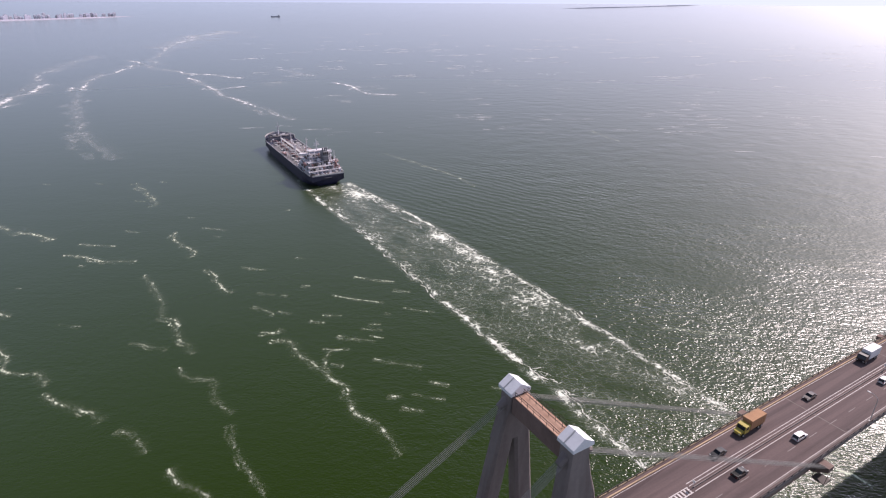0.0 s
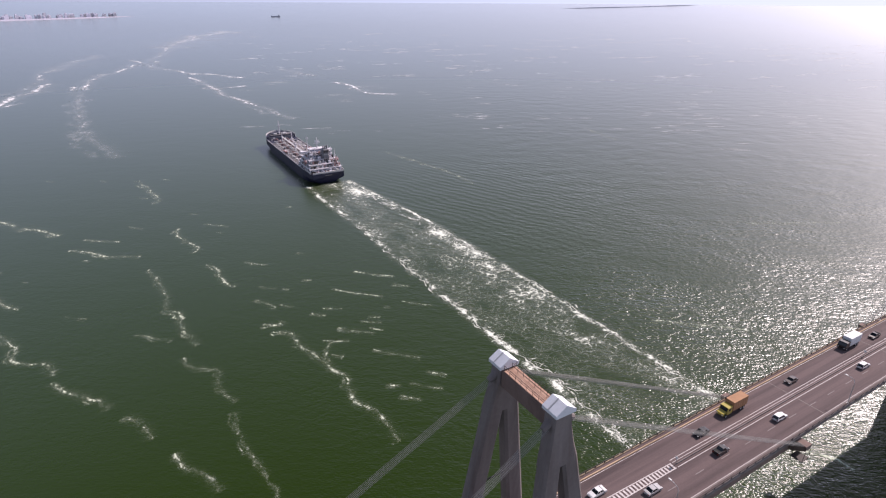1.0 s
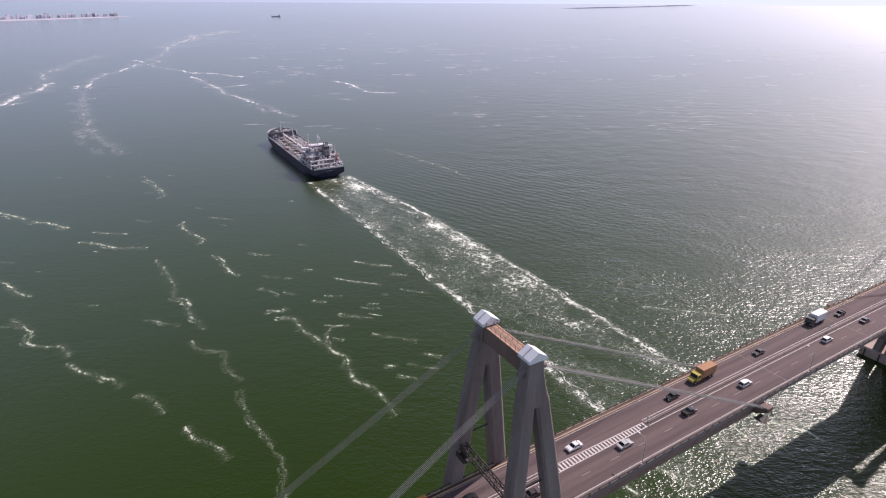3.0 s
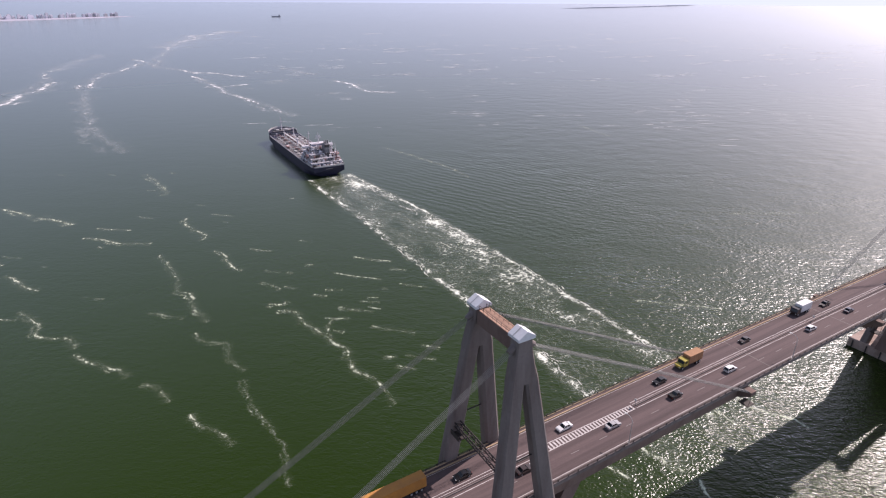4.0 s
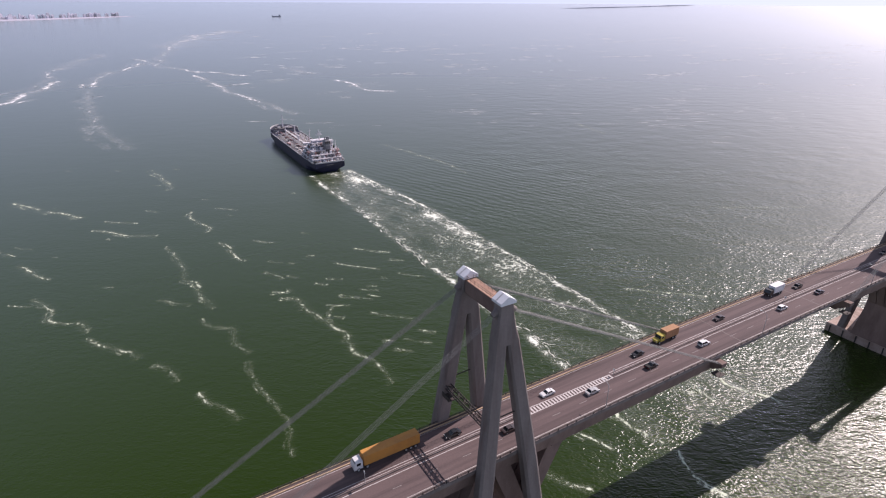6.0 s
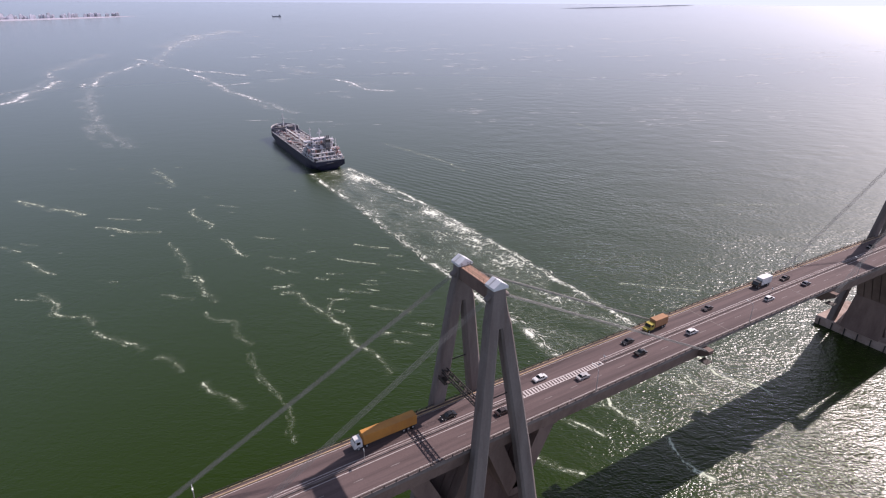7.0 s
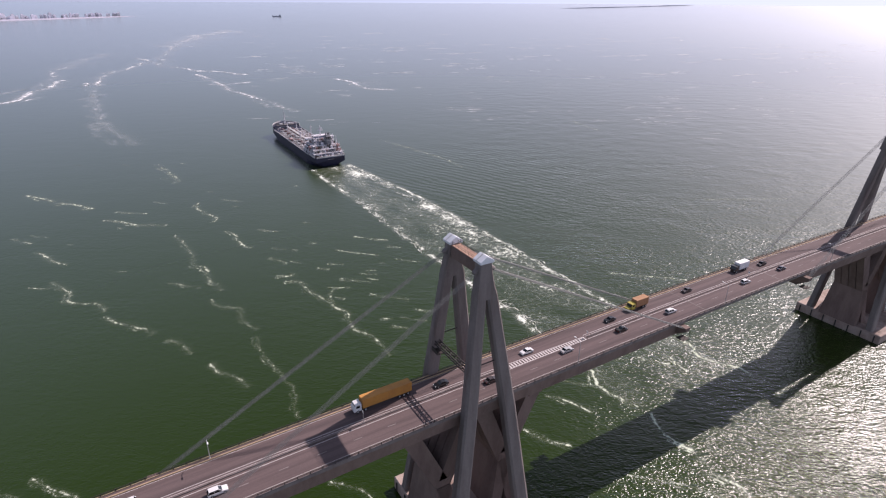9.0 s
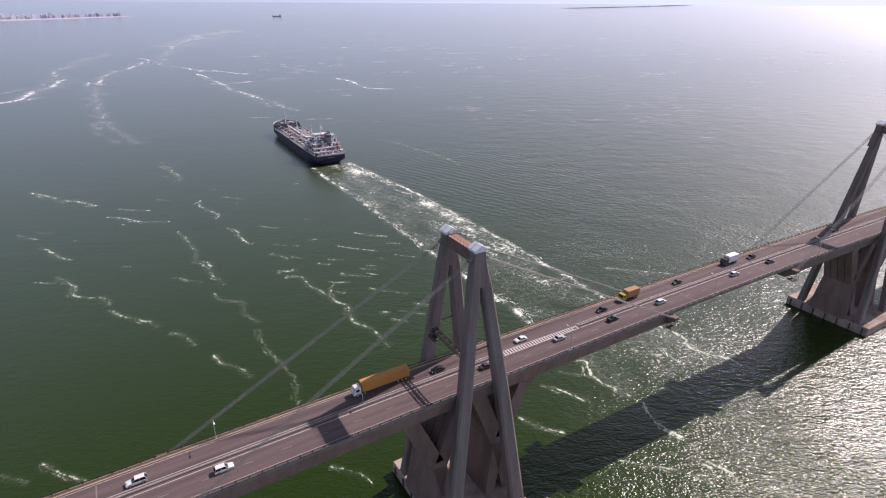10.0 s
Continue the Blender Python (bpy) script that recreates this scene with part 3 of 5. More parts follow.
for i, (x, y, length) in enumerate(flecks):
    ang = -0.74 + rnd.uniform(-0.15, 0.15)
    foam_streak(((x, y), (x + 0.5 * length * math.cos(ang), y + 0.5 * length * math.sin(ang)), (x + length * math.cos(ang + 0.05), y + length * math.sin(ang + 0.05))),
                1.05 if i < 20 else 0.9, rnd.uniform(0.72, 0.98) if i < 20 else rnd.uniform(0.65, 0.9), 0.35)

# far lines where two waters meet
foam_streak(((-207, 974), (-188, 998), (-172, 1088), (-154, 1130), (-134, 1211), (-124, 1251)), 1.9, 1.35, 0.9, 6.0)
foam_streak(((-211, 1088), (-187, 1133), (-156, 1196), (-141, 1300), (-149, 1436)), 1.4, 0.95, 0.9, 6.0)
foam_streak(((-139, 1443), (-83, 1651), (-27, 1859)), 3.2, 0.55, 0.6, 8.0)
foam_streak(((40, 1560), (-4, 1395), (-29, 1348), (-52, 1283), (-69, 1212), (-64, 1130)), 1.8, 1.3, 1.1, 6.0)
foam_streak(((-86, 992), (-57, 1011)), 1.3, 1.0, 0.5, 5.0)
foam_streak(((-69, 1149), (-80, 970), (-78, 829), (-71, 715), (-59, 646), (-43, 589)), 2.4, 0.5, 0.5, 4.0)
foam_streak(((35, 1674), (58, 1594), (71, 1464), (96, 1395), (125, 1302), (159, 1260), (209, 1164)), 1.5, 1.05, 0.8, 6.0)
foam_streak(((113, 1227), (127, 1116), (134, 1022), (131, 959), (141, 917), (145, 840), (159, 807), (161, 760), (165, 700)), 1.5, 1.15, 0.8, 5.0)
foam_streak(((133, 1040), (159, 1043), (188, 1054)), 1.2, 1.0, 0.5, 5.0)
foam_streak(((75, 1476), (110, 1730), (167, 2027)), 1.7, 0.85, 1.0, 7.0)
foam_streak(((159, 2008), (316, 2442), (488, 2732)), 6.0, 0.75, 0.6, 9.0)
foam_streak(((319, 1293), (347, 1131)), 1.8, 0.9, 0.5, 6.0)
foam_streak(((341, 1024), (357, 967), (349, 868), (386, 824)), 1.3, 1.35, 0.5, 5.0)
# wind streaks scattered over the open water
rnd = random.Random(77)
strands = []
for i in range(260):
    r, a = rnd.uniform(600, 2600), rnd.uniform(0.3, 1.4)
    x, y = r * math.cos(a), r * math.sin(a)
    for _ in range(rnd.randint(1, 5)):
        strands.append((curl(rnd, x + rnd.gauss(0, 22), y + rnd.gauss(0, 9), WIND + rnd.uniform(-0.1, 0.1), rnd.uniform(6, 40) * (0.5 + r / 1600), 0.02, 4.0), rnd.uniform(0.5, 1.4) * (0.5 + r / 550)))
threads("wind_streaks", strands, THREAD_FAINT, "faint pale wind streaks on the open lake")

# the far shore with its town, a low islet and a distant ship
# the haze over the distance is put into these pale lilac base colours
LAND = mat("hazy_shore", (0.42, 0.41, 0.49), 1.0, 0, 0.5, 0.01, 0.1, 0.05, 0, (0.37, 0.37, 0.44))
TOWN = mat("hazy_render", (0.66, 0.64, 0.71), 0.9, 0, 0.3, 0.02, 0.05, 0.2, 0, None, 0.2)
WINDOW_BAND = mat("hazy_window_band", (0.55, 0.54, 0.61), 0.5)


def bank(name, a, b, width, top, label, material=LAND):
    """A low strip of land along the water between two plan points, with an uneven crest."""
    a, b = Vector(a), Vector(b)
    d = b - a
    side = Vector((-d.y, d.x, 0)).normalized()
    rings = []
    for i in range(41):
        t = i / 40
        p = a + d * t
        w = width * min(1, 6 * t + 0.1, 6 * (1 - t) + 0.1)
        h = top * min(1, 5 * t + 0.05, 5 * (1 - t) + 0.05) * (0.7 + 0.6 * noise.noise((t * 9, top, 3)))
        base = water_z(math.hypot(p.x, p.y))
        rings.append([p + side * w * k + Vector((0, 0, base + z)) for k, z in ((-1, -6), (-0.6, h * 0.7), (0, h), (0.6, h * 0.8), (1, -6))])
    return tagged(part(name, loft(rings), material), label, "land", kind="structure")


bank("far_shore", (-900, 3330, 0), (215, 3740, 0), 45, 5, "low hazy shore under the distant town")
# the islet's blue is distance haze mixed into its own colour
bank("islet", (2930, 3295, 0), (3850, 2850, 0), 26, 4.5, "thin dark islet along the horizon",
     mat("hazy_blue_islet", (0.16, 0.20, 0.27), 1.0, 0, 0.5, 0.01, 0.1, 0.05, 0, (0.12, 0.16, 0.22)))


def town_block(x, y, w, d, h, floors, group):
    z = water_z(math.hypot(x, y)) + 2
    t = thing("tower_block", pose(x, y, z, 0, 0, math.degrees(math.atan2(y, x)) - 90 + 15), "pale tower block in the hazy distant town", "building", group)
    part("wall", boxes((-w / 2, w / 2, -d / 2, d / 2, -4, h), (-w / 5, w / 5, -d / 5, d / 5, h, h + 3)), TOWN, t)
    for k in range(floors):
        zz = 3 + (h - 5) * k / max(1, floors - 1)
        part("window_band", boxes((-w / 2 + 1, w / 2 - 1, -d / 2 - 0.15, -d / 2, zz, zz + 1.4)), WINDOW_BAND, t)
    return t


rnd = random.Random(5)
for i in range(104):
    k = rnd.random() ** 1.4
    x = -560 + 700 * k
    y = 3475 + 0.37 * (x + 560) + rnd.uniform(0, 60)
    h = rnd.uniform(7, 14) if rnd.random() < 0.6 else rnd.uniform(16, 32) * (1 - 0.6 * k)
    town_block(x, y, rnd.uniform(7, 15), rnd.uniform(9, 14), h, 4, "blocks of the distant town")


# ---- the bridge ----
def road_z(x):
    return 49.45 - 6.0e-5 * (x - 116.0) ** 2


X0, X1 = -160.0, 345.0


def strip(name, prof, material, x0=X0, x1=X1, step=8.0, parent=None, label=""):
    """A closed section of (y, z above the road) drawn along the cambered deck."""
    k = max(1, int(round((x1 - x0) / step)))
    xs = [x0 + (x1 - x0) * i / k for i in range(k + 1)]
    return part(name, loft([[(x, y, road_z(x) + z) for y, z in prof] for x in xs]), material, parent, label)


bridge = thing("bridge_deck", Matrix(), "long concrete road bridge deck with four lanes", "bridge", kind="structure")
strip("deck_slab", ((-9.2, -0.6), (9.2, -0.6), (9.2, 0.0), (-9.2, 0.0)), CONCRETE, parent=bridge)
for a, b, low in ((X0, -153.5, -5.2), (-82.0, 82.0, -5.4), (153.5, 317.0, -5.4), (-153.5, -82.0, -2.0), (82.0, 153.5, -2.0), (317.0, X1, -2.0)):
    strip("box_girder", ((-7.6, low), (7.6, low), (8.5, -0.61), (-8.5, -0.61)), CONCRETE_WARM, a + 0.05, b - 0.05, parent=bridge, label="weathered concrete girder under the roadway, darkened for its shade")
strip("asphalt", ((-8.0, 0.004), (8.0, 0.004), (8.0, 0.03), (-8.0, 0.03)), ASPHALT, parent=bridge, label="worn grey-brown asphalt")
for sd in (-1, 1):
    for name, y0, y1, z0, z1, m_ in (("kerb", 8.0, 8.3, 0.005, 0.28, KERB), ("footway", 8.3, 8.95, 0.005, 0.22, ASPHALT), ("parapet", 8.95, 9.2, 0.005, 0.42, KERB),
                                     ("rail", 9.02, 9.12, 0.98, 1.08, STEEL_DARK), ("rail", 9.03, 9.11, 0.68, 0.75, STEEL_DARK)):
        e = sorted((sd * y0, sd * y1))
        # far kerb and parapet carry sunlight in their tan; the near pair stays grey
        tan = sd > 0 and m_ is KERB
        strip(name, ((e[0], z0), (e[1], z0), (e[1], z1), (e[0], z1)), m_ if tan or m_ is not KERB else CONCRETE, parent=bridge, label="kerb coloured in a sunlit tan" if tan else "")
# road paint
for y, w in ((2.0, 0.16), (1.25, 0.13), (-0.35, 0.17), (-7.75, 0.14), (7.75, 0.12)):
    spans = ((X0, X1),) if abs(y) > 3 else ((X0, 13.0), (46.0, X1))
    for a, b in spans:
        strip("road_line", ((y - w / 2, 0.034), (y + w / 2, 0.034), (y + w / 2, 0.038), (y - w / 2, 0.038)), PAINT_LINE, a, b, parent=bridge)
for a, b in ((X0, 13.0), (46.5, X1)):
    strip("median_kerb", ((0.35, 0.031), (0.62, 0.031), (0.58, 0.34), (0.39, 0.34)), CONCRETE, a, b, parent=bridge, label="low concrete median kerb")
dash = boxes((-1.7, 1.7, -0.07, 0.07, 0.036, 0.040))
PAINT_FAINT = mat("faded_road_paint", (0.27, 0.24, 0.23), 0.85, 0, 0.6, 0.9, 0.1, 5, 0, (0.17, 0.14, 0.14))
first = part("lane_dash", dash, PAINT_FAINT, bridge)
first.location = (49.2, -3.9, road_z(49.2))
for k in range(-22, 28):
    for y in (-3.9,):
        x = 49.2 + 9.3 * k
        if X0 < x < X1 and k:
            ob = new("lane_dash", first.data)
            ob.parent, ob.location = bridge, (x, y, road_z(x))
# painted ladder where the median opens
for y0, y1 in ((1.85, 1.25), (-0.45, -0.35)):
    bm = bmesh.new()
    for k in range(10):
        a, b = 13.5 + 3.2 * k, 13.5 + 3.2 * (k + 1)
        ya, yb = y0 + (y1 - y0) * k / 10, y0 + (y1 - y0) * (k + 1) / 10
        v = [bm.verts.new((x, y, road_z(x) + 0.037)) for x, y in ((a, ya - 0.11), (b, yb - 0.11), (b, yb + 0.11), (a, ya + 0.11))]
        bm.faces.new(v)
    part("ladder_line", bm, PAINT_LINE, bridge)
rung = None
for k in range(31):
    x = 14.5 + 1.02 * k
    if rung is None:
        rung = part("ladder_bar", boxes((-0.24, 0.24, -0.95, 0.95, 0.036, 0.040)), PAINT_LINE, bridge)
        ob = rung
    else:
        ob = new("ladder_bar", rung.data)
        ob.parent = bridge
    ob.location, ob.scale = (x, 0.62 - 0.007 * k, road_z(x)), (1, 1 - 0.009 * k, 1)
# joints across the road where the hung spans begin
for x in (-140.0, -94.5, 94.5, 140.5):
    part("deck_joint", boxes((x - 0.14, x + 0.14, -7.95, 7.95, road_z(x) + 0.033, road_z(x) + 0.045)), CONCRETE, bridge)
# railing posts
post = None
for k in range(300):
    sd, x = (-1, 1)[k % 2], -112 + 3.0 * (k // 2)
    if post is None:
        post = part("railing_post", boxes((-0.09, 0.09, -0.08, 0.08, 0.3, 1.12)), STEEL_DARK, bridge)
        ob = post
    else:
        ob = new("railing_post", post.data)
        ob.parent = bridge
    ob.location = (x, sd * 9.07, road_z(x))


# ---- pylons ----
TOP = -1.0


def leg_at(sx, sy, z):
    k = (92 - z) / 92
    return (TOP * max(0.0, 1 - k / 0.5) + sx * max(0.6, 0.25 + 0.134 * (92 - z)), sy * (6.85 + 0.081 * (92 - z)), z)


def pylon(x, up):
    """up: by how much the head stands above 90 m."""
    t = thing("bridge_pylon", pose(x, 0, 0), "tall grey concrete pylon of two leaning frames with white caps", "pylon", "bridge pylons", "structure")
    for sy in (-1, 1):
        for sx in (-1, 1):
            rings = []
            for z, wx, wy in ((4.4, 4.8, 3.0), (46.0, 4.2, 2.8), (81.0 + up, 3.3, 2.6), (86.0 + up, 2.0, 2.5)):
                px_, py_, _ = leg_at(sx, sy, z)
                c = 0.3
                rings.append([(px_ + a * wx / 2, py_ + b * wy / 2, z) for a, b in
                              ((-1, -1 + c), (-1 + c, -1), (1 - c, -1), (1, -1 + c), (1, 1 - c), (1 - c, 1), (-1 + c, 1), (-1, 1 - c))])
            part("leg", loft(rings), CONCRETE, t)
        y = sy * 7.15
        head = [[(TOP + a * w, y + sy * dy + b * 1.33, z + up) for a, b in ((-1, -0.75), (-0.85, -1), (0.85, -1), (1, -0.75), (1, 0.75), (0.85, 1), (-0.85, 1), (-1, 0.75))]
                for z, w, dy in ((80.5, 3.3, 0.65), (84.0, 2.65, 0.38), (87.5, 2.05, 0.05), (90.4, 1.75, 0))]
        part("leg_head", loft(head), CONCRETE, t)
        ring = [(-2.0, 90.4 + up), (2.0, 90.4 + up), (2.0, 91.0 + up), (0, 92.3 + up), (-2.0, 91.0 + up)]
        cap = part("cap", loft([[(TOP + a, y + o, z) for a, z in ring] for o in (-1.7, 1.7)]), ROOF_WHITE, t, "white gabled sheet-metal cap")
        part("cap_seam", loft([[(TOP + a, y + o, z) for a, z in ((-2.04, 91.0 + up), (0, 92.33 + up), (0, 92.40 + up), (-2.04, 91.07 + up))] for o in (0.2, 0.38)]), LAMP_GREY, cap)
        part("tie_bar", rods((leg_at(-1, sy, 61.7), leg_at(1, sy, 61.9), 0.16), sides=6), STEEL_DARK, t, "dark steel tie between the legs")
    part("cross_beam", boxes((TOP - 1.45, TOP + 1.45, -5.8, 5.8, 86.8 + up, 90.1 + up), bevel=0.12), CONCRETE_WARM, t, "red-brown stained cross beam")
    part("walkway", boxes((TOP - 1.3, TOP + 1.3, -5.4, 5.4, 90.1 + up, 90.25 + up)), WALKWAY, t, "rusty orange walkway on the cross beam")
    for rx in (-1.25, 0.45, 1.25):
        bm = bmesh.new()
        for zz in (90.75 + up, 91.25 + up):
            rod(bm, (TOP + rx, -5.4, zz), (TOP + rx, 5.4, zz), 0.04, sides=5)
        for k in range(8):
            rod(bm, (TOP + rx, -5.3 + 1.51 * k, 90.25 + up), (TOP + rx, -5.3 + 1.51 * k, 91.28 + up), 0.04, sides=5)
        part("railing", bm, STEEL_DARK, t)
    # two crossed trestles under the deck, four struts abreast
    for xc in (-0.9 - 10.6, -0.9 + 10.6):
        out = 1 if xc > 0 else -1
        for yf, foot in ((-4.9, -6.3), (-1.63, -2.1), (1.63, 2.1), (4.9, 6.3)):
            for sx in (-1, 1):
                side_ = sx * out
                bm = bmesh.new()
                beam(bm, (xc, yf, 22.0), (xc + sx * (10.0 if side_ > 0 else 8.4), yf, road_z(x) - 5.3), 4.8, 2.95, 5.4, 2.95)
                part("arm", bm, CONCRETE_WARM, t)
                bm = bmesh.new()
                beam(bm, (xc + sx * (2.6 if side_ > 0 else 4.0) + 0.006 * yf, foot, 4.4), (xc + 0.006 * yf, yf, 22.0), 3.4, 4.3, 4.6, 3.35)
                part("foot", bm, CONCRETE_WARM, t, "brown stained, shade-darkened concrete foot of the crossed trestle")
            part("knot", boxes((xc - 2.3, xc + 2.3, yf - 1.55, yf + 1.55, 21.4, 24.6), bevel=0.2), CONCRETE_WARM, t)
        part("strut_cap", boxes((xc + out * 10 - 2.5, xc + out * 10 + 2.5, -7.0, 7.0, road_z(x) - 6.4, road_z(x) - 5.15), bevel=0.15), CONCRETE_WARM, t)
    cap = part("pile_cap", boxes((-14.9, 14.9, -19.7, 19.7, -1.5, 4.4), bevel=0.3), PILE, t, "pale concrete pile cap standing in the water")
    for k in range(7):
        for sx in (-1, 1):
            part("fender", boxes((sx * 15.05 - 0.15, sx * 15.05 + 0.15, -17.6 + 5.8 * k, -17.1 + 5.8 * k, -1, 3.6)), STEEL_DARK, cap)
    return t


for x, up in ((0.0, 0.0), (235.0, 6.0)):
    pylon(x, up)


def truss(xp):
    """A dark lattice girder that spans the road between two pylon legs."""
    z, w, h, half = 59.6, 0.75, 1.0, 9.2
    xc = xp - 5.2
    t = thing("lattice_girder", pose(xc, 0, z), "dark rusty lattice girder spanning the road between pylon legs", "girder")
    for sx in (-1, 1):
        for zz in (0, h):
            part("chord", rods(((sx * w, -half, zz), (sx * w, half, zz), 0.17), sides=5), STEEL_DARK, t)
    bm = bmesh.new()
    k = 14
    for i in range(k):
        a, b = -half + 2 * half * i / k, -half + 2 * half * (i + 1) / k
        f = 1 if i % 2 else -1
        rod(bm, (-w * f, a, h), (w * f, b, h), 0.10, sides=4)
        rod(bm, (-w * f, a, 0), (w * f, b, 0), 0.10, sides=4)
        for sx in (-1, 1):
            rod(bm, (sx * w, a, 0 if i % 2 else h), (sx * w, b, h if i % 2 else 0), 0.10, sides=4)
    part("lacing", bm, STEEL_DARK, t)
    part("platform", boxes((-1.6, 0.6, 5.2, 8.4, -1.9, -1.6), (-1.6, -1.4, 5.2, 8.4, -1.6, -0.6), bevel=0.04), STEEL_DARK, t)
    return t


truss(0.0)


def stay(xp, sx, sy, up):
    t = thing("stay_cable", pose(xp, 0, 0), "bundle of thin parallel grey stay cables", "cable", "stay cables")
    xa = sx * 80.5
    for i in range(10):
        o, row = (i % 5) - 2, i // 5 - 0.5
        a = (TOP + sx * 1.6, sy * 7.15 + 0.31 * o, 88.3 + up + row * 0.36)
        b = (xa, sy * 10.6 + 0.31 * o, road_z(xp + xa) - 1.6 + row * 0.36)
        part("strand", rods((a, b, 0.030), sides=5), CABLE, t)
    part("saddle", rods(((TOP + sx * 1.3, sy * 7.15, 88.8 + up), (TOP + sx * 3.1, sy * 7.22, 87.8 + up), 0.9, 0.55), sides=10), CONCRETE, t, "concrete cable sleeve")
    return t


for xp, up in ((0.0, 0.0), (235.0, 6.0)):
    for sx in (-1, 1):
        xa = xp + sx * 80.5
        t = thing("anchor_beam", pose(xa, 0, road_z(xa)), "brown concrete cross beam holding the stay cables under the deck", "beam", "anchor beams", "structure")
        ring = [(-1.2, -1.0), (1.2, -1.0), (1.0, -4.4), (-1.0, -4.4)]
        part("beam", loft([[(a, y, z if z > -2 or abs(y) < 9 else -2.3) for a, z in ring] for y in (-11.7, -8.7, 8.7, 11.7)]), CONCRETE_WARM, t)
        for sy in (-1, 1):
            cage = part("hanging_platform", boxes((-1.6, 1.6, sy * 10.4 - 1.5, sy * 10.4 + 1.5, -5.6, -5.45), bevel=0.02), STEEL_DARK, t, "dark inspection platform hung below the beam")
            for cx in (-1.5, 1.5):
                for cy in (-1.4, 1.4):
                    part("hanger", rods(((cx, sy * 10.4 + cy, -5.5), (cx * 0.6, sy * 10.4 + cy, -2.6), 0.06), sides=4), STEEL_DARK, cage)
            stay(xp, sx, sy, up)


# ---- road furniture ----
def street_lamp(x, y, face, tall=7.6):
    t = thing("street_lamp", pose(x, y, road_z(x) + 0.2, 0, 0, face), "slender grey street lamp with one curved arm", "lamp", "street lamps")
    part("post", rods(((0, 0, 0), (0, 0, tall - 1.0), 0.11, 0.07)), LAMP_GREY, t)
    bm = bmesh.new()
    pts = [(0, 0.0, tall - 1.0), (0, 0.35, tall - 0.35), (0, 1.0, tall), (0, 2.1, tall + 0.1)]
    for a, b in zip(pts, pts[1:]):
        rod(bm, a, b, 0.06, sides=6)
    part("arm", bm, LAMP_GREY, t)
    part("lamp_head", boxes((-0.17, 0.17, 1.9, 2.7, tall + 0.02, tall + 0.2), bevel=0.05), LAMP_HEAD, t)
    part("base_plate", boxes((-0.22, 0.22, -0.22, 0.22, 0, 0.12)), LAMP_GREY, t)
    return t


for x in (34.0, 104.0, 174.0):
    street_lamp(x, -8.6, 0)
for x in (-68.0, 160.0):
    street_lamp(x, 8.6, 180, 6.2)


def sign_post(x, y, tall):
    t = thing("sign_post", pose(x, y, road_z(x)), "thin metal post with a small pale plate at the median", "sign", "median posts")
    part("post", rods(((0, 0, 0), (0, 0, tall), 0.06), sides=6), LAMP_GREY, t)
    part("plate", boxes((-0.05, -0.01, -0.35, 0.35, tall - 0.7, tall - 0.05)), LAMP_HEAD, t)
    return t


for x, y, tall in ((46.2, 0.5, 2.4), (-31.6, 0.45, 4.2), (132.0, 0.5, 2.2)):
    sign_post(x, y, tall)


# ---- vehicles ----
def wheel(t, x, y, r, w):
    ob = part("wheel", rods(((x, y - w / 2, r), (x, y + w / 2, r), r), sides=14), RUBBER, t)
    sy = 1 if y > 0 else -1
    part("rim", rods(((x, y + sy * w / 2, r), (x, y + sy * (w / 2 + 0.02), r), r * 0.6), sides=10), LAMP_GREY, ob)


RED_LIGHT = paint("red_tail_light", (0.35, 0.02, 0.02))
CLEAR_LIGHT = paint("clear_headlight", (0.7, 0.7, 0.68))


